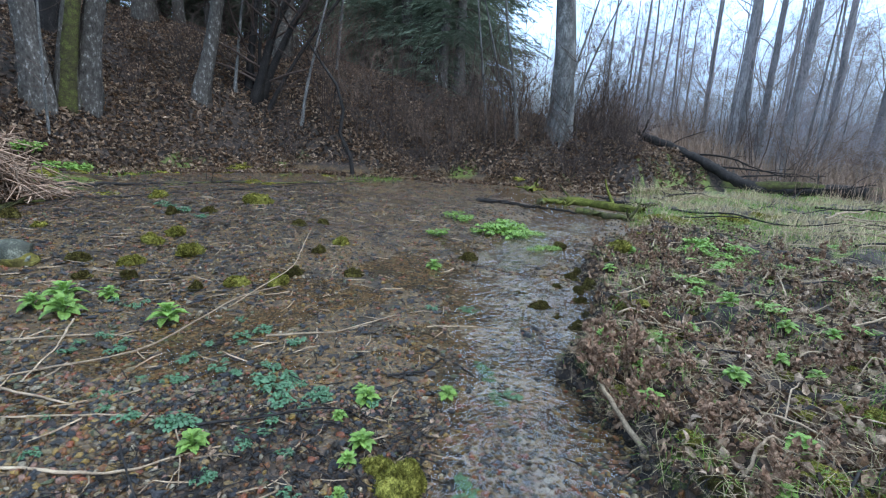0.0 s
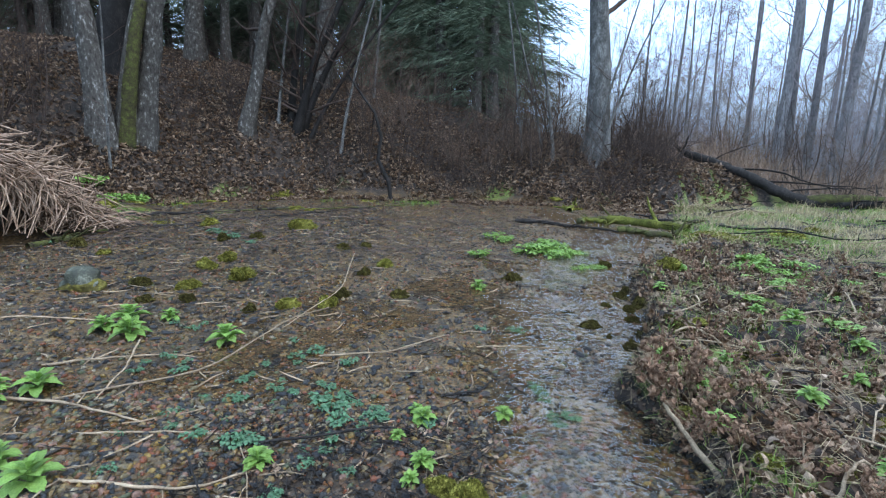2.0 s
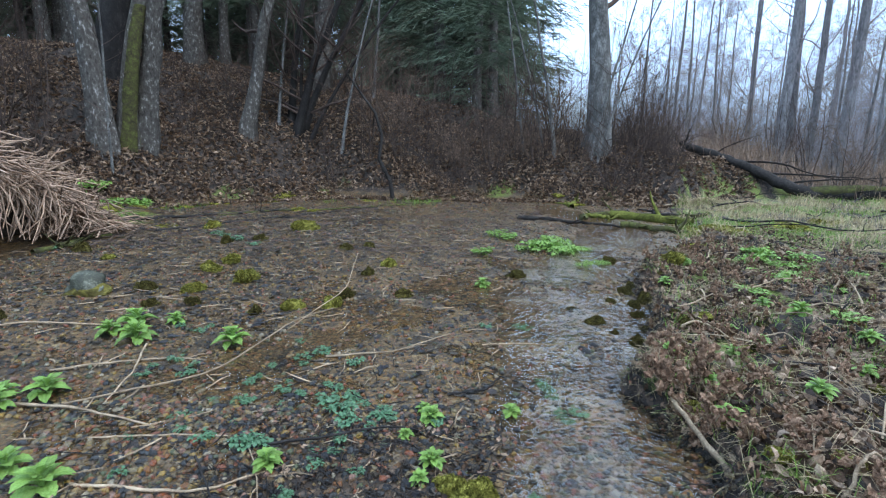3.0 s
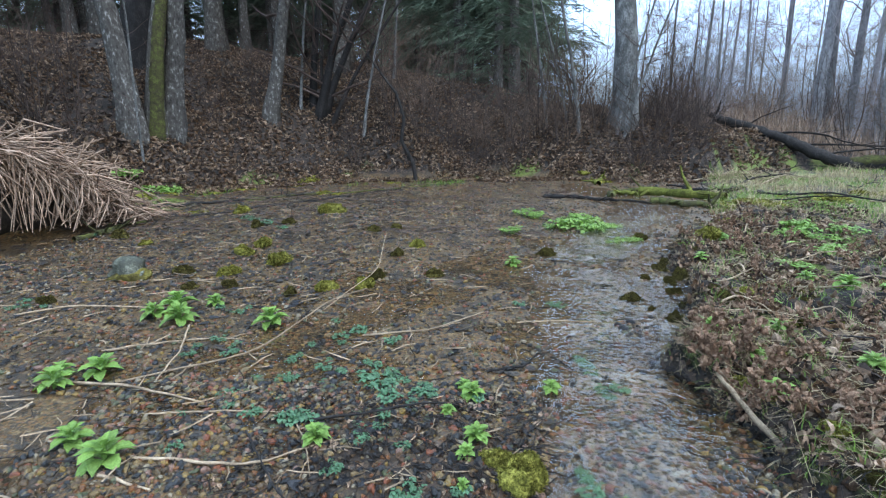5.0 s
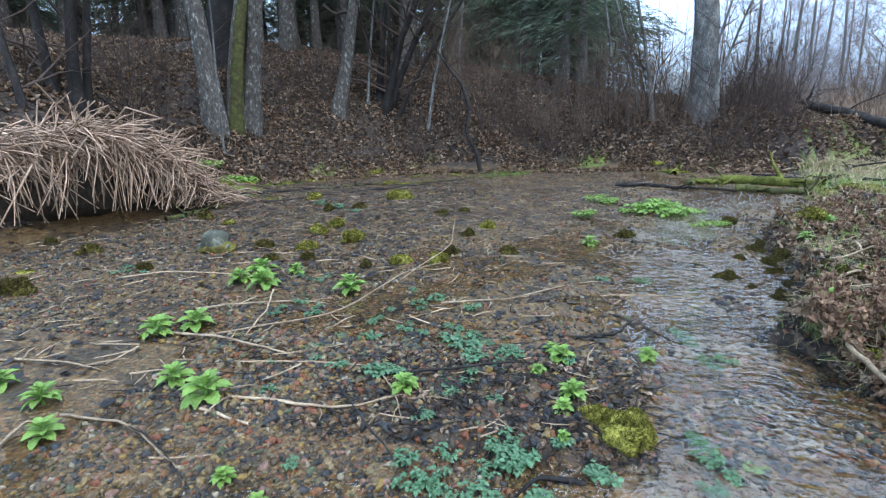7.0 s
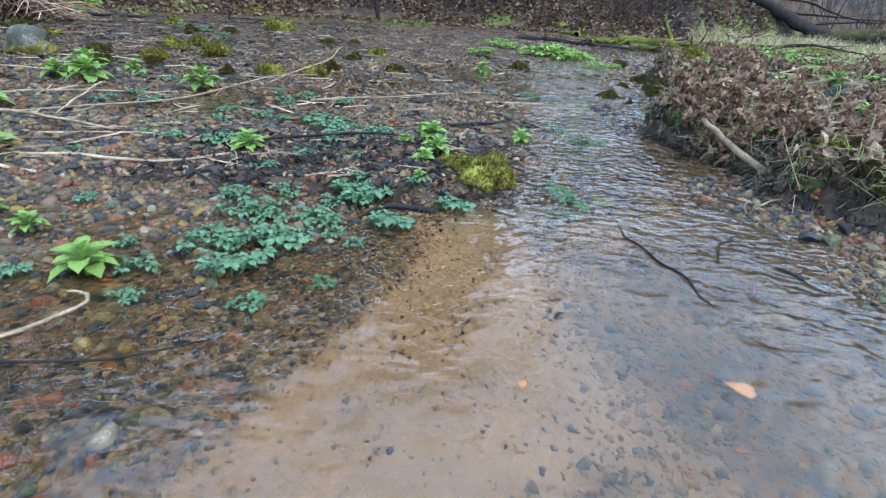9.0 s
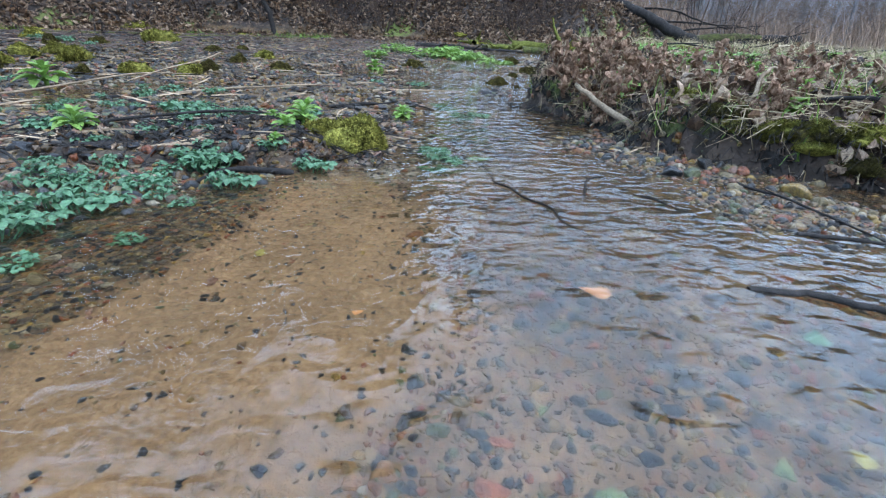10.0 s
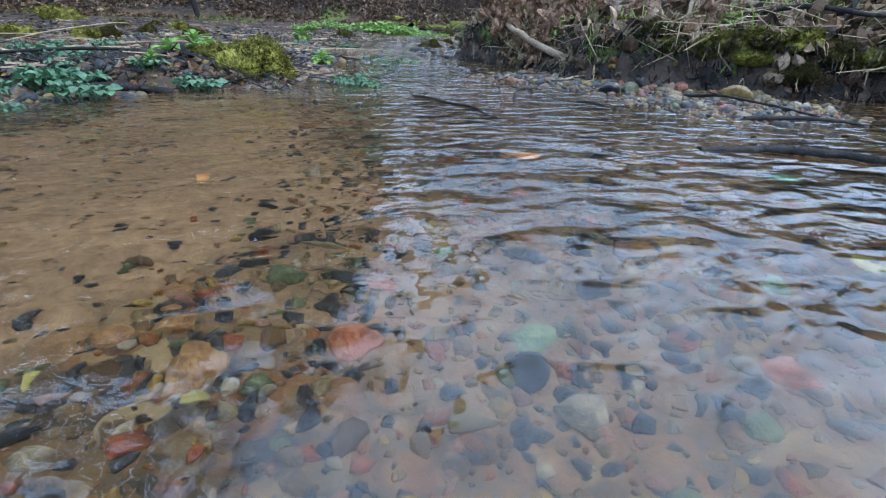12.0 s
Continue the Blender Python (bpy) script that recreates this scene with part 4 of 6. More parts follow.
def stony(x, y):
    """How thickly pebbles lie: few on the sand, many elsewhere."""
    s, p, b = masks(x, y)
    sandy = p * ease((split_line(y) - x) / 0.2 + 0.5) * ease((1.7 - y) / 0.1)
    sandy = np.maximum(sandy, 0.6 * p * ease((0.1 - x) / 0.2) * ease((0.55 - y) / 0.15) * ease(0.5 + lumps(x, y, 0.3)))
    bare = ease(0.2 + lumps(x, y, 1.1) * 0.9)
    thin = 0.05 * p * ease((x - split_line(y)) / 0.1) * ease((1.5 - y) / 0.4) * ease(0.55 + lumps(x, y, 0.4))
    peaty = ease((y - 1.6) / 0.1) * ease((2.6 - y) / 0.5) * ease((x + 1.5) / 0.4) * ease((0.1 - x) / 0.1)
    return (1 - 0.65 * peaty) * (1 - 0.88 * sandy) * (1 - thin) * (1 - 0.1 * s * ease((y - 1.7) / 0.4)) * (1 - b) * (1 - 0.2 * bare * ease((y - 1.8) / 0.5) * (1 - s))


x, y = RNG.uniform(-2.6, 1.9, 36000), RNG.uniform(0.15, 2.7, 36000)
keep = RNG.random(36000) < stony(x, y) * np.where(x > split_line(y) - 0.1, 1.0, 0.9)
x, y = x[keep], y[keep]
rad = 0.004 + 0.011 * RNG.random(len(x)) ** 2.2 + 0.012 * (RNG.random(len(x)) < 0.04)
rad = np.where(y < 0.5, np.minimum(rad, 0.0115), rad)
rad = np.where((x < split_line(y) - 0.05) & (x > shore_line(y)), np.minimum(rad, 0.009), rad)
rad = np.where(x < shore_line(y) - 0.05, rad * 1.35, rad)
rad = np.where(y > 1.7, rad * 1.55, rad)
rad = np.where((x > 0.72) & (y > 1.0), np.minimum(rad * 1.15, 0.027), np.minimum(rad, 0.03))
for sel, sub in ((rad > 0.015, 2), (rad <= 0.015, 1)):
    pebbles_over("gravel", "mixed wet river pebbles, grey, tan, orange and black", on_land(x[sel], y[sel], rad[sel] * 0.05), rad[sel], sub)
x, y = RNG.uniform(-6.8, 2.6, 30000), 2.4 + 7.6 * RNG.random(30000) ** 1.5
keep = RNG.random(30000) < stony(x, y) * 0.9
x, y = x[keep], y[keep]
rad = 0.010 + 0.021 * RNG.random(len(x)) ** 2 + 0.012 * (RNG.random(len(x)) < 0.04)
pebbles_over("gravel", "brown and grey pebbles of the spring bed", on_land(x, y, rad * 0.2), rad, 1)

x, y = RNG.uniform(-8.5, 5.0, 9000), 8.5 + 6.8 * RNG.random(9000)
keep = (RNG.random(9000) < 0.9) & (masks(x, y)[2] < 0.3) & (land(x, y) < level(y) + 0.12)
x, y = x[keep], y[keep]
rad = 0.013 + 0.03 * RNG.random(len(x)) ** 2
pebbles_over("gravel", "brown and grey stones at the spring head", on_land(x, y, rad * 0.2), rad, 1)
y = 1.9 + 3.4 * RNG.random(240) ** 1.3
x = np.interp(y, [2.0, 3.0, 3.6, 4.2, 5.0, 6.1], [0.5, 0.72, 0.85, 1.1, 1.1, 1.35]) + RNG.normal(0, 0.26, 240)
pebbles_over("gravel", "blue-black wet stones in the running stream", on_land(x, y, 0.004), RNG.uniform(0.01, 0.028, 240), 2, LITTER_WET)
y = 1.9 + 6.0 * RNG.random(1500) ** 1.4
x = np.interp(y, [2.0, 3.0, 3.6, 4.2, 5.0, 6.1, 7.5, 9.0], [0.5, 0.55, 0.66, 0.85, 0.9, 1.05, 1.6, 2.6]) + RNG.normal(0, 0.4, 1500)
keep = masks(x, y)[2] < 0.1
pebbles_over("gravel", "mixed stones breaking the surface of the stream", on_land(x[keep], y[keep], 0.008), (0.01 + 0.02 * RNG.random(keep.sum()) ** 2) * (0.8 + 0.07 * y[keep]), 2)
x, y = RNG.uniform(-0.25, 1.25, 380), 0.3 + 1.4 * RNG.random(380)
keep = x > split_line(y) - 0.12
x, y = x[keep], y[keep]
pebbles_over("gravel", "dark wet pebbles on the pool's floor", on_land(x, y, 0.002), RNG.uniform(0.004, 0.011, len(x)), 2, LITTER_WET)

x, y = RNG.uniform(-0.75, 0.25, 900), 0.3 + 1.35 * RNG.random(900)
keep = (masks(x, y)[1] > 0.3) & (RNG.random(900) < 0.15 + 0.75 * ease(lumps(x, y, 0.35)))
pebbles_over("crumbs", "dark crumbs and small stones strewn on the sand", on_land(x[keep], y[keep], 0.001), RNG.uniform(0.0025, 0.007, keep.sum()), 1, LITTER_WET)
x, y = RNG.uniform(-0.75, 0.25, 500), 0.3 + 1.35 * RNG.random(500)
keep = masks(x, y)[1] > 0.3
pebbles_over("gravel", "scattered small coloured pebbles on the sand", on_land(x[keep], y[keep], 0.001), RNG.uniform(0.003, 0.007, keep.sum()), 1)

# ---- leaves ----
def leaf_shape(rows, lobes=0.0, curl=0.3, fold=0.2, tip=0.5):
    """One leaf of length 1 along x: vertices and four-sided faces."""
    v = []
    for i in range(rows + 1):
        t = i / rows
        w = 0.34 * math.sin(math.pi * min(t ** tip, 1.0)) ** 0.8 * (1 + lobes * math.sin(t * 21)) + 0.012
        z = curl * (t - 0.5) ** 2 - curl * 0.25
        v += [(t - 0.5, -w, z + fold * w), (t - 0.5, 0.0, z - fold * 0.15), (t - 0.5, w, z + fold * w)]
    f = []
    for i in range(rows):
        for j in range(2):
            a = i * 3 + j
            f.append((a, a + 1, a + 4, a + 3))
    return np.array(v), np.array(f)


def strew(name, label, category, shape, x, y, size, material, lift, tilt):
    v, f = scatter(shape[0], shape[1], on_land(x, y, lift), size, RNG.uniform(0, 6.28, len(x)), tilt)
    return whole(name, raw_mesh(name, v, f, material, False), label, category, kind="stuff")


k = 88000
az, rr = RNG.uniform(-62, 29, k), RNG.random(k) ** 1.15
foot = np.interp(az, [-66, -50, -30, -17, 0, 8, 15, 22, 29], [10.5, 12.4, 15.0, 15.6, 15.0, 15.2, 14.8, 15.4, 19.0])
rr = foot - 0.3 + rr * 12
x, y = rr * np.sin(np.radians(az)), rr * np.cos(np.radians(az))
keep = RNG.random(k) < ease(0.95 + lumps(x, y, 2.0) * 0.5)
x, y = x[keep], y[keep]
strew("leaf_litter", "brown fallen leaves covering the wooded slope", "leaf litter", leaf_shape(2, 0, 0.6, 0.6), x, y, RNG.uniform(0.07, 0.19, len(x)), LITTER, 0.02 + 0.05 * RNG.random(len(x)), 0.6)
x, y = RNG.uniform(0.8, 5.6, 32000), 1.1 + 8.4 * RNG.random(32000) ** 1.6
keep = (masks(x, y)[2] > 0.08) & (RNG.random(32000) < ease(0.7 + lumps(x, y, 0.6) * 0.6))
x, y = x[keep], y[keep]
strew("leaf_litter", "curled brown dead leaves matted on the bank", "leaf litter", leaf_shape(3, 0.25, 0.9, 0.5), x, y, RNG.uniform(0.03, 0.09, len(x)), LITTER, 0.008 + 0.035 * RNG.random(len(x)), 0.9)
x, y = np.concatenate([RNG.uniform(-8.2, 1.2, 2600), RNG.uniform(-8.5, -2.0, 3600)]), np.concatenate([1.7 + 10 * RNG.random(2600) ** 1.1, RNG.uniform(4.0, 12.5, 3600)])
keep = masks(x, y)[1] + masks(x, y)[2] < 0.2
x, y = x[keep], y[keep]
strew("sodden_leaves", "dark sodden leaves lying flat on the gravel", "leaf litter", leaf_shape(4, 0.1, 0.12, 0.1), x, y, RNG.uniform(0.03, 0.11, len(x)), LITTER_WET, 0.012, 0.15)
x, y = RNG.uniform(-7.5, 3.0, 3400), 1.75 + 9.5 * RNG.random(3400) ** 1.3
keep = (masks(x, y)[1] < 0.2) & (masks(x, y)[0] < 0.6)
x, y = x[keep], y[keep]
chip = np.array([(-0.5, -0.02, 0), (-0.5, 0.02, 0), (-0.5, 0, 0.03), (0.1, 0.06, 0.02), (0.1, 0.1, 0.02), (0.1, 0.08, 0.05), (0.5, -0.01, 0.02), (0.5, 0.01, 0.02), (0.5, 0, 0.03)])
chip_f = [(a, b, b + 3, a + 3) for k in (0, 3) for a, b in ((k, k + 1), (k + 1, k + 2), (k + 2, k))]
half = int(len(x) * 0.68)
strew("twig_litter", "small dark twigs and stalks littering the gravel", "twigs", (chip, chip_f), x[:half], y[:half], RNG.uniform(0.05, 0.22, half), BARK_DARK, 0.012, 0.1)
strew("stalk_litter", "small pale stalks littering the gravel", "twigs", (chip, chip_f), x[half:], y[half:], RNG.uniform(0.05, 0.25, len(x) - half), DEAD_STEM, 0.014, 0.12)
for px, py, size, m, text in ((*(0.36, 0.8), 0.06, ORANGE_LEAF, "orange dead leaf sunk in the pool"), (*(-0.28, 1.04), 0.03, YELLOW_LEAF, "small yellow leaf on the water's edge"), (*(0.66, 0.63), 0.05, LEAF_CRESS, "pale green leaf drifting at the shore"),
                              (*(0.51, 0.41), 0.03, YELLOW_LEAF, "yellow leaf sunk in the pool"), (*(-0.09, 0.41), 0.012, YELLOW_LEAF, "small yellow leaf sunk in the pool"), (*(-0.0, 0.38), 0.018, YELLOW_LEAF, "yellow leaf lying on the pebbles"),
                              (*(-0.13, 0.39), 0.055, LITTER_WET, "black rotten leaf lying on the sand"), (*(-0.07, 0.78), 0.025, ORANGE_LEAF, "small orange leaf lying on the sand")):
    v, f = leaf_shape(7, 0.12, 0.15, 0.12)
    whole("fallen_leaf", raw_mesh("fallen_leaf", v * size, f, m), text, "leaf", "single fallen leaves", at=(px, py, gz(px, py) + 0.018), turn=RNG.uniform(0, 360))


x, y = RNG.uniform(0.9, 7.0, 9000), 1.2 + 8.6 * RNG.random(9000) ** 1.5
keep = (masks(x, y)[2] > 0.4) & (lumps(x, y, 0.9) < 0.45)
x, y = x[keep], y[keep]
cut = int(len(x) * 0.6)
strew("straw_litter", "pale matted straw and broken stalks on the bank", "straw", (chip, chip_f), x[:cut], y[:cut], np.stack([RNG.uniform(0.1, 0.45, cut), np.full(cut, 0.07), np.full(cut, 0.07)], -1), DRY_GRASS, 0.012 + 0.05 * RNG.random(cut), 0.22)
strew("straw_litter", "brown broken stalks on the bank", "straw", (chip, chip_f), x[cut:], y[cut:], np.stack([RNG.uniform(0.08, 0.35, len(x) - cut), np.full(len(x) - cut, 0.08), np.full(len(x) - cut, 0.08)], -1), DEAD_STEM, 0.012 + 0.05 * RNG.random(len(x) - cut), 0.28)
x, y = RNG.uniform(-1.6, 0.05, 420), RNG.uniform(1.64, 2.6, 420)
strew("leaf_litter", "brown dead leaves on the low peaty ledge", "leaf litter", leaf_shape(4, 0.2, 0.8, 0.5), x, y, RNG.uniform(0.025, 0.06, 420), LITTER, 0.012, 0.5)
x, y = RNG.uniform(-1.6, 0.05, 420), RNG.uniform(1.64, 2.6, 420)
strew("twig_litter", "small dark twigs on the low peaty ledge", "twigs", (chip, chip_f), x, y, RNG.uniform(0.05, 0.16, 420), BARK_DARK, 0.014, 0.25)
x, y = RNG.uniform(-8.5, 2.5, 1100), RNG.uniform(7.0, 14.5, 1100)
keep = (masks(x, y)[0] < 0.4) & (masks(x, y)[2] < 0.3)
strew("twig_litter", "dark twigs and stalks littering the spring head", "twigs", (chip, chip_f), x[keep], y[keep], RNG.uniform(0.12, 0.45, keep.sum()), TWIG, 0.02, 0.12)
x, y = RNG.uniform(-1.5, 0.02, 500), RNG.uniform(1.66, 2.5, 500)
strew("sodden_leaves", "dark rotting leaves on the low peaty ledge", "leaf litter", leaf_shape(4, 0.15, 0.6, 0.4), x, y, RNG.uniform(0.02, 0.06, 500), LITTER_WET, 0.015, 0.5)


# ---- moss ----
def moss_clump(seed, material, label, group, height=0.6):
    """A cushion of moss: several rounded lobes clothed in short fronds. Unit radius."""
    g = np.random.default_rng(seed)
    dv, pf = round_shape(seed, 4, 1.0, 0.0)
    nv = dv / np.linalg.norm(dv, axis=1)[:, None]
    lobes = g.normal(0, 1, (13, 3)) * np.array([1, 1, 0.7]) + np.array([0, 0, 0.3])
    lobes /= np.linalg.norm(lobes, axis=1)[:, None]
    near = np.arccos(np.clip(nv @ lobes.T, -1, 1)) / g.uniform(0.3, 0.55, 13)
    swell = 0.66 + 0.36 * np.exp(-near ** 2).max(axis=1)
    pv = nv * swell[:, None] * np.array([1.0, 0.85, height])
    pv[:, 2] = np.maximum(pv[:, 2], -0.45)
    top = thing("moss_clump", label, "moss", group)
    part("mound", raw_mesh("mound", pv, pf, material), top)
    k = 5200
    sel = g.integers(0, len(pv), k)
    base, way = pv[sel] + g.normal(0, 0.02, (k, 3)), nv[sel] + g.normal(0, 0.45, (k, 3)) + np.array([0, 0, 0.25])
    ok = base[:, 2] > -0.15
    base, way = base[ok], way[ok] / np.linalg.norm(way[ok], axis=1)[:, None]
    side = np.cross(way, g.normal(0, 1, way.shape))
    side /= np.linalg.norm(side, axis=1)[:, None]
    ln = g.uniform(0.05, 0.13, len(base))[:, None]
    quad = np.stack([base - side * 0.018, base + side * 0.018, base + way * ln * 0.7 + side * 0.014, base + way * ln], 1)
    part("moss_fur", raw_mesh("moss_fur", quad.reshape(-1, 3), np.arange(4 * len(base)).reshape(-1, 4), material, False), top, kind="stuff")
    return top


def put(ob, x, y, size, first, turn=None, flat=1.0, sink=0.02):
    if ob.name.startswith("moss"):
        size, flat = size * 1.05, flat * 1.2
    m = pose(x, y, gz(x, y) - sink * size, 0, 0, RNG.uniform(0, 360) if turn is None else turn)
    if not first:
        ob = copy_thing(ob, m)
    ob.matrix_basis = m @ Matrix.Diagonal((size, size * RNG.uniform(0.8, 1.1), size * flat, 1))
    return ob


bright = [moss_clump(s, MOSS, "yellow-green moss cushion on the wet gravel", "moss cushions") for s in (1, 2)]
brown = [moss_clump(s, MOSS_DARK, "olive-brown moss cushion on the wet gravel", "dark moss cushions") for s in (3, 4)]
big = moss_clump(6, MOSS, "large yellow-green moss cushion at the pool's edge", "moss cushions", 0.7)
put(big, -0.1, 1.86, 0.15, True, 40, 0.8, -0.1)
put(bright[1], -0.24, 1.93, 0.085, True, 10, 0.85, 0.0)
put(bright[0], *(-3.6, 5.86), 0.17, True)
put(brown[0], *(-6.12, 6.71), 0.17, True)
put(brown[1], *(1.28, 3.88), 0.10, True)
for px, py, size, kind in ((*(-3.56, 6.32), 0.17, 0), (*(-2.91, 5.45), 0.2, 0), (*(-5.32, 6.23), 0.1, 0), (*(-1.6, 4.64), 0.14, 0), (*(-1.31, 6.32), 0.13, 0), (*(-3.44, 9.0), 0.3, 0), (*(2.44, 6.2), 0.18, 0), (*(-5.36, 9.02), 0.2, 0), (*(-1.97, 4.51), 0.14, 0), (*(-3.3, 4.97), 0.13, 0)):
    put(bright[RNG.integers(0, 2)], px, py, size, False)
for px, py, size in ((*(-3.83, 4.91), 0.13), (*(-3.03, 4.52), 0.11), (*(-1.53, 4.94), 0.12), (*(-0.91, 5.01), 0.11), (*(-1.88, 7.61), 0.11), (*(-2.21, 7.43), 0.12), (*(0.41, 6.02), 0.14), (1.57, 4.93, 0.1), (1.04, 4.4, 0.11), (1.15, 4.15, 0.07), (1.3, 4.0, 0.08), (1.45, 4.2, 0.07), (1.5, 4.6, 0.09), (1.35, 5.05, 0.07), (1.6, 5.35, 0.1), (1.75, 5.65, 0.09), (0.9, 4.8, 0.07), (*(1.61, 3.88), 0.1),
                     (*(-3.4, 4.39), 0.09), (*(-4.28, 7.54), 0.16), (*(-3.84, 7.86), 0.14), (*(-5.82, 4.36), 0.14), (*(-4.59, 3.93), 0.1), (*(-5.13, 3.04), 0.2), (*(1.73, 5.09), 0.13), (*(-1.5, 5.91), 0.12), (*(-2.28, 4.34), 0.1), (*(-6.98, 4.8), 0.12), (*(1.83, 6.93), 0.13)):
    put(brown[RNG.integers(0, 2)], px, py, size, False)
for px, py, size, kind in ((*(-7.75, 12.67), 0.55, 0), (*(-8.18, 12.31), 0.4, 0), (*(-6.31, 13.82), 0.45, 0), (*(-6.08, 14.55), 0.35, 0), (*(-6.35, 9.09), 0.35, 0), (*(-3.32, 14.36), 0.4, 0), (*(-5.89, 3.7), 0.16, 0), (1.5, 1.7, 0.09, 0), (1.66, 1.6, 0.11, 0), (1.8, 1.55, 0.1, 0), (1.95, 1.7, 0.12, 0), (1.35, 2.3, 0.07, 0), (2.1, 2.6, 0.1, 0), (1.6, 2.9, 0.08, 0), (2.4, 3.4, 0.1, 0), (2.0, 5.2, 0.14, 0),
                           (1.2, 2.75, 0.1, 0), (4.9, 9.6, 0.5, 0), (5.6, 9.9, 0.6, 0), (4.5, 10.3, 0.4, 0), (6.4, 10.4, 0.6, 0), (7.5, 10.8, 0.7, 0), (3.4, 7.4, 0.3, 0), (-8.3, 9.9, 0.4, 0)):
    put(bright[RNG.integers(0, 2)], px, py, size, False, None, 0.6, 0.3)
for _ in range(9):
    py = RNG.uniform(1.3, 3.2)
    px = float(bank_line(py)) + RNG.uniform(0.02, 0.16)
    put((bright if RNG.random() < 0.6 else brown)[RNG.integers(0, 2)], px, py, RNG.uniform(0.04, 0.08), False, None, 0.9, 0.25)
for az, r, size in ((14.3, 18.5, 0.38), (13.7, 18.35, 0.3)):
    put(brown[0], *polar(az, r), size, False, None, 1.5, 0.1)
for az, r, size, low in ((-30.5, 14.9, 0.36, 0.4), (-29.0, 15.1, 0.42, 0.35), (-27.3, 15.3, 0.36, 0.4), (-25.0, 15.2, 0.3, 0.4), (-23.0, 15.6, 0.34, 0.4), (-20.5, 15.7, 0.28, 0.45), (-35.5, 14.0, 0.32, 0.4), (-37.5, 13.4, 0.28, 0.5), (-33.2, 14.4, 0.3, 0.4), (-21.5, 12.8, 0.26, 0.5), (-19.8, 12.6, 0.22, 0.5), (-15.0, 15.6, 0.26, 0.5), (-5.0, 15.2, 0.22, 0.5),
                        (10.2, 15.0, 0.26, 0.5), (11.4, 14.6, 0.3, 0.5), (9.3, 15.4, 0.24, 0.5), (23.4, 10.9, 0.34, 0.45), (24.6, 10.3, 0.42, 0.4), (26.0, 10.0, 0.36, 0.45), (27.5, 10.5, 0.4, 0.4), (29.5, 10.8, 0.45, 0.35), (32.0, 11.2, 0.4, 0.35)):
    ob = put(bright[RNG.integers(0, 2)], *polar(az, r), size, False, None, low, 0.1)
    tagged(ob, "low spreading moss cushion on the wet margin", "moss", "moss along the margin")
for p0, p1, rad in (((3.15, 11.7), (4.75, 10.85), 0.12), ((2.5, 11.9), (3.3, 11.5), 0.06), ((2.6, 13.6), (3.3, 15.1), 0.08)):
    place_on("fallen_branch", "thick moss-covered fallen log at the water's edge", "log", "mossy logs", p0, p1, rad, MOSS_LOG, 0.05, 3, 18, 10, 0.25)

# mossy boulder in the gravel
boulder = thing("boulder", "grey-green boulder half covered in moss", "stone")
pv, pf = round_shape(11, 4, 0.55, 0.25)
part("rock", raw_mesh("rock", pv * np.array([0.27, 0.25, 0.3]), pf, STONE_GREY), boulder)
px, py = (-4.38, 4.76)
boulder.matrix_basis = pose(px, py, gz(px, py) + 0.03, 0, 0, 20)
pv, pf = round_shape(12, 3, 0.6, 0.3)
part("moss_skirt", raw_mesh("moss_skirt", pv * np.array([0.26, 0.2, 0.17]) + np.array([0.05, -0.07, -0.03]), pf, MOSS_DARK), boulder, "dark moss on the stone")
for px, py, size in ((0.75, 1.63, 0.042), (0.97, 1.55, 0.04), (1.03, 1.53, 0.036), (1.15, 1.64, 0.04), (1.23, 1.54, 0.03), (1.2, 1.27, 0.045), (0.66, 0.8, 0.03), (0.51, 0.81, 0.026), (*(0.28, 1.89), 0.035), (*(1.28, 1.95), 0.03), (*(1.3, 1.85), 0.03), (0.28, 0.45, 0.016), (0.35, 0.515, 0.02), (-0.077, 0.554, 0.016), (0.012, 0.68, 0.014), (0.21, 0.34, 0.017), (0.76, 0.57, 0.03)):
    pv, pf = round_shape(px * 7, 3, 0.6)
    whole("stone", raw_mesh("stone", pv * size, pf, STONES), "smooth rounded stone in the shallow water", "stone", "larger stones in the pool", at=(px, py, gz(px, py) + size * 0.25), turn=RNG.uniform(0, 360))

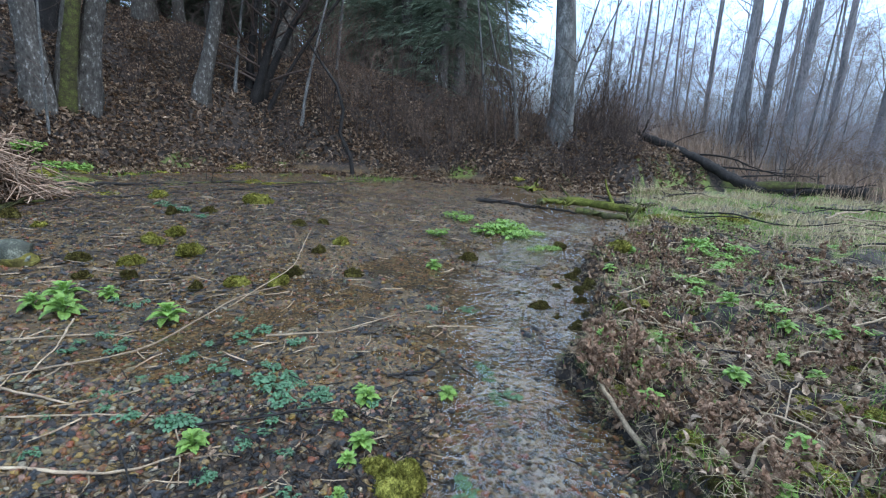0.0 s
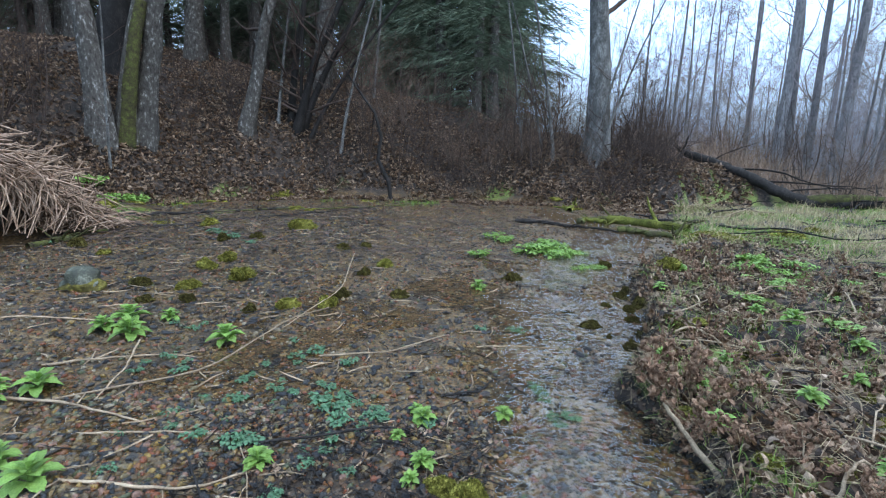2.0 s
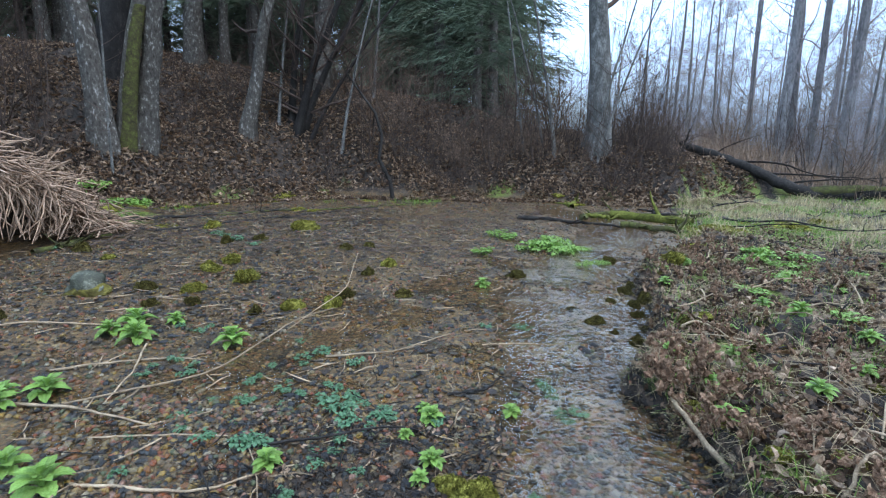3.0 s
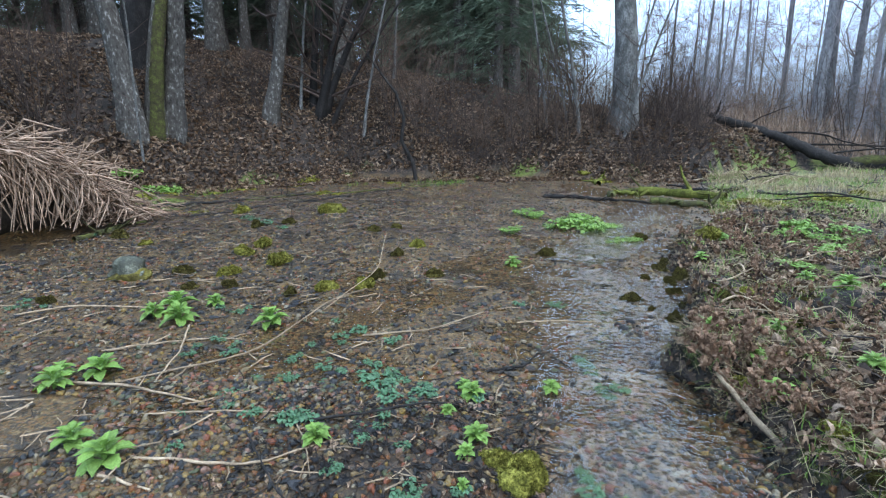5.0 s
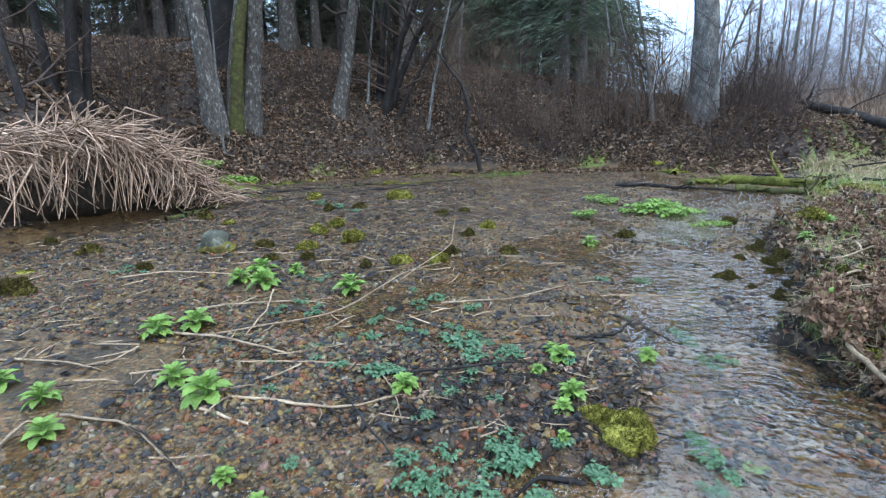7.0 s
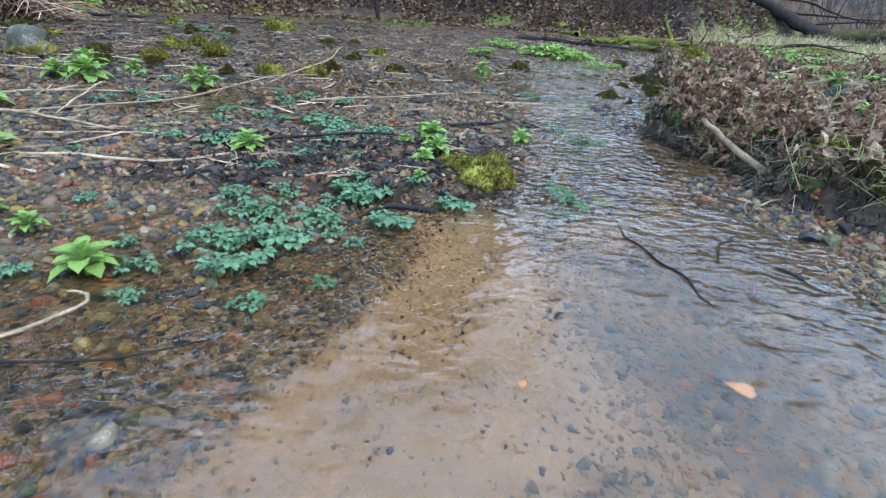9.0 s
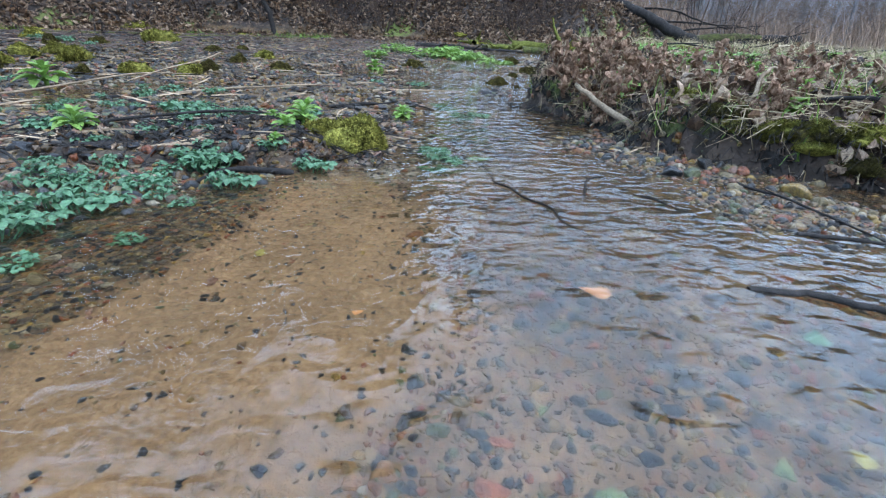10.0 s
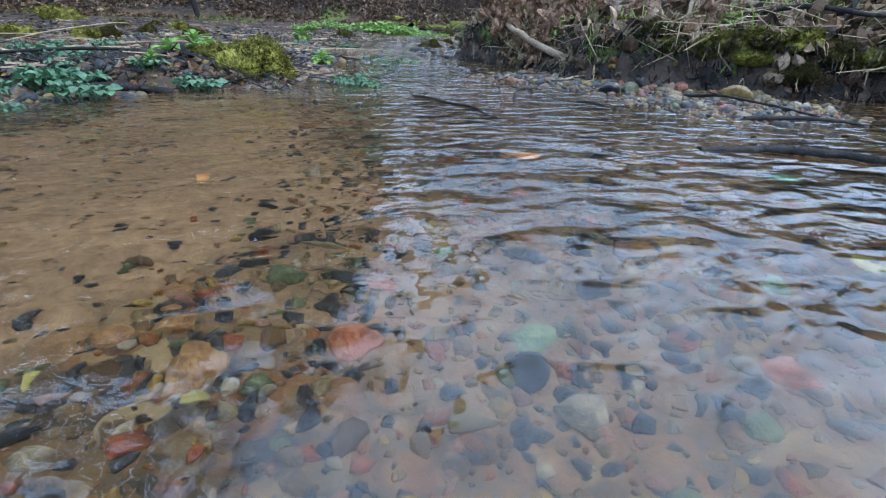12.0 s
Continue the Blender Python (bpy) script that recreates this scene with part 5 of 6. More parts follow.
RED_STONE = mat("orange_red_stone", [(0.07, 0.025, 0.012), (0.24, 0.075, 0.03), (0.34, 0.15, 0.08)], 45, 0.4, 0.5, 160)
BROWN_STONE = mat("ochre_brown_stone", [(0.06, 0.03, 0.012), (0.20, 0.10, 0.035), (0.32, 0.21, 0.11)], 45, 0.4, 0.5, 160)
GREEN_STONE = mat("pale_green_stone", [(0.05, 0.07, 0.03), (0.14, 0.19, 0.09), (0.28, 0.32, 0.2)], 45, 0.5, 0.5, 160)
for px, py, size, m, hue in ((0.083, 0.435, 0.024, RED_STONE, "orange-red"), (-0.01, 0.412, 0.022, BROWN_STONE, "ochre-brown"), (0.345, 0.333, 0.02, RED_STONE, "orange-red"), (0.215, 0.41, 0.022, GREEN_STONE, "pale green"), (0.424, 0.415, 0.018, GREEN_STONE, "pale green"),
                             (-0.03, 0.465, 0.018, BROWN_STONE, "ochre-brown"), (0.11, 0.5, 0.017, RED_STONE, "orange-red"), (0.3, 0.66, 0.017, RED_STONE, "orange-red"), (-0.06, 0.45, 0.016, BROWN_STONE, "ochre-brown"), (0.18, 0.55, 0.015, GREEN_STONE, "pale green")):
    pv, pf = round_shape(px * 17 + py, 3, 0.62, 0.3)
    whole("stone", raw_mesh("stone", pv * size, pf, m), hue + " rounded stone on the pool's sandy floor", "stone", "larger stones in the pool", at=(px, py, gz(px, py) + size * 0.05), turn=RNG.uniform(0, 360))

for _ in range(46):
    py = 2.1 + 5.2 * RNG.random() ** 1.3
    px = float(np.interp(py, [2.0, 3.0, 3.6, 4.2, 5.0, 6.1, 7.5], [0.5, 0.72, 0.85, 1.1, 1.1, 1.35, 1.9])) + RNG.normal(0, 0.3)
    size = RNG.uniform(0.022, 0.05)
    pv, pf = round_shape(px * 5 + py, 2, 0.55)
    whole("stone", raw_mesh("stone", pv * size, pf, LITTER_WET if RNG.random() < 0.55 else STONES), "wet dark stone lying in the running stream", "stone", "stones in the stream", at=(px, py, gz(px, py) + size * 0.3), turn=RNG.uniform(0, 360))

# ---- green plants ----
def blade_leaf(length, width, arch, teeth=0.1, rows=9):
    """A broad pointed leaf growing outwards from the origin along x."""
    v, f = [], []
    for i in range(rows + 1):
        t = i / rows
        w = width * (math.sin(math.pi * t ** 1.25) ** 0.85 * 0.5) * (1 + teeth * (1 if i % 2 else -1)) + 0.004 * length
        z = length * (arch * t - (arch + 0.25) * t * t)
        v += [(t * length, -w, z + 0.25 * w), (t * length, -w * 0.5, z + 0.02 * w), (t * length, 0, z - 0.12 * w), (t * length, w * 0.5, z + 0.02 * w), (t * length, w, z + 0.25 * w)]
    for i in range(rows):
        for j in range(4):
            a = i * 5 + j
            f.append((a, a + 1, a + 6, a + 5))
    return np.array(v), np.array(f)


LEAF_MESHES = [raw_mesh("leaf", *blade_leaf(1.0, 0.58, a), LEAF_GREEN) for a in (0.75, 0.5, 0.35)]
STEM_MESH = Pile()
STEM_MESH.tube(bent((0, 0, -0.05), (0.02, 0, 0.5), 5, 0.01), [0.05, 0.045, 0.04, 0.035, 0.02], 6)
STEM_MESH = STEM_MESH.mesh("stem", LEAF_GREEN)


def rosette(seed):
    """A leafy young plant of about unit width: whorls of leaves round a short stem."""
    top = thing("green_plant", "fresh bright green leafy plant in wet gravel", "plant", "leafy green plants")
    part("stem", STEM_MESH, top)
    g = np.random.default_rng(seed)
    for ring, (count, ln, z, up) in enumerate(((6, 0.5, 0.10, 8), (6, 0.46, 0.22, 24), (5, 0.34, 0.33, 42), (3, 0.22, 0.40, 60))):
        for i in range(count):
            lf = part("leaf", LEAF_MESHES[min(ring, 2)], top)
            s = ln * g.uniform(0.8, 1.15)
            lf.matrix_basis = pose(0, 0, z, 0, 0, 360 * i / count + ring * 31 + g.uniform(-18, 18)) @ pose(0.02, 0, 0, g.uniform(-15, 15), -up + g.uniform(-10, 10), 0) @ Matrix.Diagonal((s, s, s, 1))
    return top


greens = [rosette(s) for s in (1, 2, 3)]
first = [True, True, True]
for i, (px, py, size) in enumerate(((*(-2.93, 3.55), 0.3), (*(-3.1, 3.8), 0.3), (-2.85, 3.95, 0.2), (-3.25, 3.65, 0.22), (*(-2.1, 3.56), 0.28), (*(-3.03, 2.45), 0.25), (*(-2.9, 2.68), 0.25), (-3.15, 2.62, 0.18), (*(-2.42, 1.94), 0.21), (*(-2.12, 1.82), 0.26), (*(-2.93, 1.63), 0.2), (*(-2.64, 1.41), 0.17), (*(-3.37, 1.73), 0.19), (*(-1.14, 2.04), 0.17),
                                    (-0.42, 2.66, 0.12), (-0.37, 2.56, 0.16), (-0.32, 2.08, 0.15), (-0.37, 1.95, 0.11), (*(-0.37, 1.75), 0.08), (*(0.11, 2.71), 0.14), (*(-0.03, 5.49), 0.22), (*(-1.64, 1.32), 0.1), (*(-0.49, 2.36), 0.1),
                                    (*(1.23, 3.21), 0.2), (*(1.94, 3.77), 0.16), (*(2.69, 4.1), 0.24), (1.52, 1.72, 0.12), (2.3, 1.85, 0.22), (2.5, 2.1, 0.2), (1.35, 2.85, 0.14), (1.75, 3.35, 0.16), (1.1, 3.0, 0.1), (3.2, 5.8, 0.25), (2.6, 6.2, 0.25))):
    j = i % 3
    put(greens[j], px, py, size * 1.02, first[j], None, 1.0, 0.0)
    first[j] = False


def cress(seed, leaf_material, name, label, group):
    """A low cushion of small round-leaved shoots, about one unit wide."""
    g = np.random.default_rng(seed)
    top = thing(name, label, "plant", group)
    leaves, stems = [], Pile()
    lv, lf = blade_leaf(1.0, 0.75, 0.4, 0.02, 4)
    at, turn, size = [], [], []
    for _ in range(13):
        a, r = g.uniform(0, 6.28), 0.5 * g.random() ** 0.5
        fx, fy, fz = r * math.cos(a), r * math.sin(a), g.uniform(0.1, 0.3)
        stems.tube([(fx * 0.6, fy * 0.6, -0.05), (fx * 0.9, fy * 0.9, fz * 0.6), (fx, fy, fz)], [0.015, 0.013, 0.01], 4)
        b = g.uniform(0, 6.28)
        for q in range(5):
            at.append((fx, fy, fz + 0.02 * q))
            turn.append(b + q * 1.4)
            size.append(g.uniform(0.12, 0.24) * (1.1 - 0.1 * q))
    v, f = scatter(lv, lf, np.array(at), np.array(size), np.array(turn), 0.25)
    part("foliage", raw_mesh("foliage", v, f, leaf_material), top, kind="stuff")
    part("stalk_work", stems.mesh("stalk_work", leaf_material), top, kind="stuff")
    return top


patch = [cress(s, LEAF_CRESS, "cress_plant", "low blue-green cress in the wet gravel", "cress plants") for s in (4, 5)]
lush = [cress(s, LEAF_GREEN, "cress_plant", "lush light green water plant in the stream", "light green water plants") for s in (6, 7)]
put(patch[0], *(-1.31, 2.27), 0.16, True)
put(patch[1], *(-0.96, 2.66), 0.2, True)
put(lush[0], *(1.36, 7.89), 0.4, True)
put(lush[1], *(0.52, 8.65), 0.3, True)
for px, py, spread_, count, lo, hi in ((*(-0.94, 2.59), 0.32, 12, 0.09, 0.17), (*(-0.9, 2.03), 0.15, 5, 0.08, 0.14), (*(-0.62, 1.59), 0.13, 9, 0.09, 0.15), (*(-0.51, 1.51), 0.17, 6, 0.11, 0.17), (*(-0.69, 1.35), 0.2, 6, 0.1, 0.16), (*(-0.82, 1.19), 0.16, 4, 0.09, 0.14), (*(-1.39, 2.72), 0.25, 6, 0.08, 0.14), (*(-1.83, 2.38), 0.2, 4, 0.08, 0.13), (*(-2.58, 3.92), 0.15, 3, 0.1, 0.16),
                                   (*(-1.38, 3.24), 0.3, 6, 0.1, 0.15), (*(0.22, 1.92), 0.06, 3, 0.09, 0.13), (*(0.4, 3.09), 0.12, 4, 0.1, 0.15), (*(0.45, 2.72), 0.08, 4, 0.09, 0.13), (*(-0.7, 2.55), 0.1, 5, 0.09, 0.14), (*(-2.4, 3.01), 0.25, 5, 0.1, 0.16), (*(-4.63, 3.62), 0.3, 4, 0.1, 0.16), (*(-5.0, 8.2), 1.0, 6, 0.2, 0.35), (*(0.2, 4.38), 0.3, 3, 0.12, 0.18), (*(-1.78, 2.88), 0.3, 6, 0.1, 0.15)):
    for _ in range(count):
        qx, qy = px + RNG.normal(0, spread_ * 0.85), py + RNG.normal(0, spread_ * 0.85)
        if qy < 1.9 and gz(qx, qy) < 0.0:
            continue
        put(patch[RNG.integers(0, 2)], qx, qy, RNG.uniform(lo, hi) * RNG.uniform(0.6, 1.0), False, None, 1.0, 0.0)
for px, py, spread_, count, lo, hi in ((*(1.34, 7.79), 0.4, 10, 0.3, 0.45), (*(0.52, 8.65), 0.2, 2, 0.3, 0.4), (*(-0.06, 7.26), 0.15, 2, 0.25, 0.35), (*(1.51, 6.7), 0.2, 3, 0.2, 0.3), (*(0.54, 7.56), 0.1, 1, 0.2, 0.3), (*(3.66, 6.48), 0.5, 9, 0.2, 0.35), (*(3.47, 5.66), 0.4, 5, 0.2, 0.3), (*(-9.2, 10.8), 0.8, 6, 0.4, 0.7), (*(0.36, 1.79), 0.03, 1, 0.07, 0.09)):
    for _ in range(count):
        qx, qy = px + RNG.normal(0, spread_ * 0.7), py + RNG.normal(0, spread_ * 0.45)
        put(lush[RNG.integers(0, 2)], qx, qy, RNG.uniform(lo, hi), False, None, 1.0, 0.0)


for px, py, size in ((-0.79, 1.06, 0.16), (-0.74, 1.12, 0.13), (-0.9, 1.17, 0.15), (-0.84, 1.2, 0.12), (-0.68, 0.94, 0.1), (-1.33, 0.92, 0.13), (-1.4, 0.97, 0.12), (-1.28, 0.98, 0.1), (-1.01, 1.05, 0.11), (-1.5, 1.07, 0.1), (-1.42, 1.44, 0.1), (-0.98, 1.55, 0.13), (-0.83, 1.63, 0.13),
                     (-0.56, 1.6, 0.15), (0.19, 1.81, 0.14), (0.16, 1.66, 0.11), (0.24, 1.72, 0.1), (-0.96, 0.93, 0.09), (-1.55, 0.93, 0.09)):
    put(patch[RNG.integers(0, 2)], px, py, size * 0.82, False, None, 1.0, -0.1)
put(greens[0], -1.11, 1.02, 0.15, False, None, 1.0, -0.1)
put(greens[1], -1.42, 1.22, 0.1, False, None, 1.0, -0.1)


# ---- dead stems and sticks ----
def stem(label, points, radius, material, group, lift=0.0, twigs=0, name="dead_stem"):
    """A stem lying along the given plan points."""
    pts = np.array(points, float)
    t = np.linspace(0, len(pts) - 1, 5 * len(pts))
    px, py = np.interp(t, np.arange(len(pts)), pts[:, 0]), np.interp(t, np.arange(len(pts)), pts[:, 1])
    k = len(px)
    for _ in range(2):
        px[1:-1], py[1:-1] = (px[:-2] + 2 * px[1:-1] + px[2:]) / 4, (py[:-2] + 2 * py[1:-1] + py[2:]) / 4
    px, py = px + RNG.normal(0, radius * 0.35, k), py + RNG.normal(0, radius * 0.35, k)
    pz = np.maximum(land(px, py), level(py) - 0.012) + radius * 0.8
    for _ in range(3):
        pz[1:-1] = np.maximum((pz[:-2] + 2 * pz[1:-1] + pz[2:]) / 4, land(px[1:-1], py[1:-1]))
    pz = pz + lift * np.sin(np.linspace(0, np.pi, k))
    pile, path = Pile(), np.stack([px, py, pz], -1)
    pile.tube(path, radius * np.linspace(1.0, 0.55, k) * (1 + RNG.normal(0, 0.09, k)), 6)
    for i in RNG.integers(2, k - 1, twigs):
        grow(pile, path[i], np.append(RNG.normal(0, 1, 2), 0.3), RNG.uniform(4, 12) * radius, radius * 0.5, 0, 4, 4, 0.2, 0.0, (), 0.5)
    me = pile.mesh(name, material)
    me.transform(Matrix.Translation(-Vector(path[0])))
    return whole(name, me, label, "stick", group, at=tuple(path[0]))


PALE, DARK = "pale dry dead plant stem lying on the gravel", "dark wet twig lying on the gravel"
stem(PALE, [(-2.04, 1.87), (-1.68, 1.84), (-1.35, 1.87), (-0.96, 2.1)], 0.009, DEAD_STEM, "dead stems", 0.015)
stem(PALE, [(-3.03, 2.54), (-2.51, 2.49), (-1.99, 2.4)], 0.011, DEAD_STEM, "dead stems", 0.03)
stem(PALE, [(-2.75, 1.57), (-2.34, 1.56), (-1.86, 1.34)], 0.008, DEAD_STEM, "dead stems", 0.02)
stem(PALE, [(-2.32, 2.26), (-1.86, 2.29), (-1.41, 2.35)], 0.007, DEAD_STEM, "dead stems", 0.01)
stem(PALE, [(-2.75, 2.55), (-1.95, 2.98), (-1.78, 4.03), (-1.51, 4.62)], 0.008, DEAD_STEM, "dead stems", 0.05, 2)
stem(PALE, [(-1.4, 2.33), (-1.2, 2.04), (-1.06, 1.76)], 0.005, DEAD_STEM, "dead stems", 0.02)
stem(PALE, [(-3.18, 2.99), (-2.81, 3.11), (-2.44, 3.25)], 0.012, DEAD_STEM, "dead stems", 0.01)
stem(PALE, [(-2.79, 3.47), (-2.49, 2.93), (-2.47, 2.62)], 0.008, DEAD_STEM, "dead stems", 0.05)
stem(PALE, [(-1.28, 3.4), (-0.75, 3.43), (-0.33, 3.92)], 0.01, DEAD_STEM, "dead stems", 0.02, 1)
stem(PALE, [(-2.08, 1.73), (-1.77, 1.66)], 0.01, DEAD_STEM, "dead stems")
stem(PALE, [(-4.61, 3.59), (-4.15, 3.81), (-3.42, 3.81)], 0.012, DEAD_STEM, "dead stems", 0.02)
stem(PALE, [(-1.92, 7.03), (-1.5, 4.86), (-1.78, 3.91)], 0.006, DEAD_STEM, "dead stems", 0.1)
stem(PALE, [(-2.76, 1.29), (-2.81, 1.47), (-2.59, 1.43)], 0.008, DEAD_STEM, "dead stems", 0.03)
stem(PALE, [(-2.04, 1.38), (-1.79, 1.44)], 0.006, DEAD_STEM, "dead stems")
stem(PALE, [(-3.77, 1.99), (-3.32, 1.99), (-2.97, 1.98)], 0.009, DEAD_STEM, "dead stems", 0.02)
stem(DARK, [(-1.6, 2.17), (-1.2, 1.68), (-0.96, 1.5)], 0.006, BARK_DARK, "dark twigs", 0.05, 2)
stem(DARK, [(-1.43, 2.22), (-0.92, 2.27), (-0.55, 2.42), (-0.4, 2.44)], 0.008, BARK_DARK, "dark twigs", 0.04, 2)
stem(DARK, [(-0.29, 2.87), (-0.04, 2.94), (0.06, 3.17)], 0.011, BARK_DARK, "dark twigs", 0.01, 1)
stem(DARK, [(-0.05, 3.26), (0.19, 3.1), (0.35, 2.89)], 0.006, BARK_DARK, "dark twigs", 0.01, 2)
stem(DARK, [(-0.05, 3.75), (0.3, 3.8), (0.7, 3.8)], 0.007, DEAD_STEM, "dark twigs", 0.01)
stem("dark twig lying in the shallow pool", [(0.335, 1.72), (0.345, 1.6), (0.325, 1.47), (0.36, 1.4), (0.37, 1.3), (0.42, 1.22), (0.415, 1.1), (0.45, 1.03), (0.435, 0.95)], 0.0042, BARK_DARK, "twigs in the pool", 0.012, 7)
stem("dark twig lying in the shallow pool", [(0.55, 1.3), (0.6, 1.42), (0.66, 1.45), (0.72, 1.56)], 0.004, BARK_DARK, "twigs in the pool", 0.03, 3)
stem("thick black stick lying at the water's edge", [(0.635, 0.755), (0.74, 0.71), (0.82, 0.63), (0.9, 0.56)], 0.0085, BARK_DARK, "twigs in the pool", 0.012, 0)
stem("dark stick lying on the stony shore", [(0.72, 1.33), (0.75, 1.27), (0.77, 1.21)], 0.006, BARK_DARK, "twigs in the pool", 0.01, 0)
stem("dark stick lying on the stony shore", [(1.13, 1.47), (1.1, 1.29), (1.1, 1.18), (1.11, 1.05), (1.13, 0.92)], 0.0045, BARK_DARK, "twigs in the pool", 0.015, 3)
stem("dark stick lying on the stony shore", [(0.95, 1.0), (1.05, 0.93), (1.2, 0.9)], 0.006, BARK_DARK, "twigs in the pool", 0.01, 1)
stem("pale bent dead stem in the wet gravel", [(-1.54, 0.7), (-1.53, 0.82), (-1.53, 0.92), (-1.58, 0.95)], 0.006, DEAD_STEM, "dead stems", 0.02)
stem("pale bent dead stem in the wet gravel", [(-1.2, 0.66), (-1.06, 0.78), (-1.0, 0.87), (-1.04, 0.92), (-1.13, 0.95)], 0.005, DEAD_STEM, "dead stems", 0.025)
stem(DARK, [(-1.24, 0.62), (-1.1, 0.68), (-0.86, 0.71), (-0.65, 0.84)], 0.004, BARK_DARK, "dark twigs", 0.015, 3)
stem(DARK, [(-2.56, 1.61), (-2.13, 1.48), (-1.74, 1.26)], 0.0045, BARK_DARK, "dark twigs", 0.03, 2)
stem("dark twig at the foot of the moss", [(-0.29, 1.58), (-0.47, 1.56), (-0.54, 1.45)], 0.012, BARK_DARK, "twigs in the pool", 0.02, 1)
pile, along = Pile(), np.linspace(0, 1, 14)[:, None]
top_end, low_end = np.array([1.03, 2.62, 0.24]), np.array([1.2, 1.84, 0.045])
path = top_end + (low_end - top_end) * along + RNG.normal(0, 0.004, (14, 3)) + np.array([0, 0, -0.02]) * np.sin(np.pi * along)
pile.tube(path - top_end, np.linspace(0.012, 0.019, 14) * RNG.uniform(0.9, 1.15, 14), 7)
for i in (3, 6, 9):
    grow(pile, path[i] - top_end, RNG.normal(0, 1, 3) + np.array([0, 0, 0.4]), 0.12, 0.005, 0, 4, 4, 0.2, 0.0, (), 0.5)
whole("dead_stem", pile.mesh("dead_stem", DEAD_STEM), "pale split stem leaning off the bank into the water", "stick", "dead stems on the bank", at=tuple(top_end))
stem("long thin stem lying along the bank's foot", [(1.25, 1.9), (1.5, 1.62), (1.75, 1.5), (2.1, 1.35)], 0.006, DEAD_STEM, "dead stems on the bank", 0.02, 0)
for _ in range(150):
    y0 = 1.4 + 8 * RNG.random() ** 1.4
    x0 = float(bank_line(y0)) + 0.1 + RNG.uniform(0, 3.0 + 0.2 * y0)
    a, ln = RNG.normal(0.0, 0.7), RNG.uniform(0.25, 1.1) * (0.7 + 0.07 * y0)
    dx, dy = ln * math.cos(a), ln * math.sin(a)
    dark = RNG.random() < 0.3
    x1 = max(x0 + dx, float(bank_line(y0 + dy)) - 0.15)
    stem("dark wet twig among dead leaves on the bank" if dark else "pale dry broken stem on the bank", [(x0, y0), ((x0 + x1) / 2, y0 + dy / 2 + RNG.normal(0, 0.05)), (x1, y0 + dy)],
         RNG.uniform(0.004, 0.011), BARK_DARK if dark else DEAD_STEM, "dead stems on the bank", RNG.uniform(0.02, 0.12), RNG.integers(0, 3))


# ---- grass, reeds, withered plants ----
def blades(x, y, length, width, bend, material, name, label, category, lift=0.0, lean=None):
    """Arching blades, joined into one sward."""
    k = len(x)
    a = RNG.uniform(0, 6.28, k) if lean is None else RNG.normal(lean, 0.9, k)
    ln, bd = length * RNG.uniform(0.5, 1.15, k), bend * RNG.uniform(0.4, 1.3, k)
    base = on_land(x, y, lift - 0.01)
    side = np.stack([-np.sin(a), np.cos(a), np.zeros(k)], -1)
    out = np.stack([np.cos(a), np.sin(a), np.zeros(k)], -1)
    rows = []
    for t in (0, 0.4, 0.75, 1.0):
        p = base + out * (ln * np.sin(bd * t) * t)[:, None] + np.array([0, 0, 1.0])[None] * (ln * t * np.maximum(np.cos(bd * t), -0.1))[:, None]
        w = side * (width * (1 - 0.85 * t))
        rows += [p - w, p + w]
    v = np.stack(rows, 1).reshape(-1, 3)
    quad = np.array([(0, 1, 3, 2), (2, 3, 5, 4), (4, 5, 7, 6)])
    f = (quad[None] + (np.arange(k) * 8)[:, None, None]).reshape(-1, 4)
    return whole(name, raw_mesh(name, v, f, material, False), label, category, kind="stuff")


def on_bank(k, y0, y1, lo, hi, patchy, power=1.4):
    y = y0 + (y1 - y0) * RNG.random(k) ** power
    x = bank_line(y) + RNG.uniform(lo, hi, k)
    keep = RNG.random(k) < ease(0.3 + patchy * lumps(x + 5, y, 0.7))
    return x[keep], y[keep]


x, y = on_bank(13000, 1.3, 10, -0.02, 5, 1.5)
blades(x, y, 0.15, 0.003, 1.5, GRASS, "grass", "short green grass on the bank", "grass", 0.02)
x, y = on_bank(7500, 1.2, 11, -0.05, 5.5, 0.8)
blades(x, y, 0.20, 0.0022, 1.75, DRY_GRASS, "dry_grass", "flattened dry grass on the bank", "grass", 0.02)
az, r = RNG.uniform(22, 62, 16000), RNG.uniform(9.5, 21, 16000)
r = np.where(az < 31, np.minimum(r, 15.0 + RNG.random(16000)), r)
x, y = r * np.sin(np.radians(az)), r * np.cos(np.radians(az))
keep = lumps(x, y, 2.2) > -0.15
blades(x[keep], y[keep], 0.22, 0.008, 1.5, GRASS, "grass", "pale green grass on the marshy flat", "grass")
keep = lumps(x, y, 2.2) < 0.35
blades(x[keep], y[keep], 0.38, 0.006, 1.5, DRY_GRASS, "dry_grass", "dry matted grass on the marshy flat", "grass")
az, r = RNG.uniform(16, 62, 9000), RNG.uniform(20.5, 33, 9000)
x, y = r * np.sin(np.radians(az)), r * np.cos(np.radians(az))
blades(x, y, 1.35, 0.008, 0.6, DRY_REED, "dry_reeds", "standing dry reeds before the wet wood", "reeds")
az, r = RNG.uniform(-60, 16, 9000), RNG.random(9000)
r = np.interp(az, [-66, -50, -30, -17, 0, 10, 17], [10.5, 12.4, 15.0, 15.6, 15.0, 16.6, 18.6]) + r * 9
x, y = r * np.sin(np.radians(az)), r * np.cos(np.radians(az))
x, y = x[::2], y[::2]
blades(x, y, 0.35, 0.006, 0.9, BARK_DARK, "undergrowth", "thin dead undergrowth on the slope", "undergrowth")
az = RNG.uniform(-60, -3, 2600)
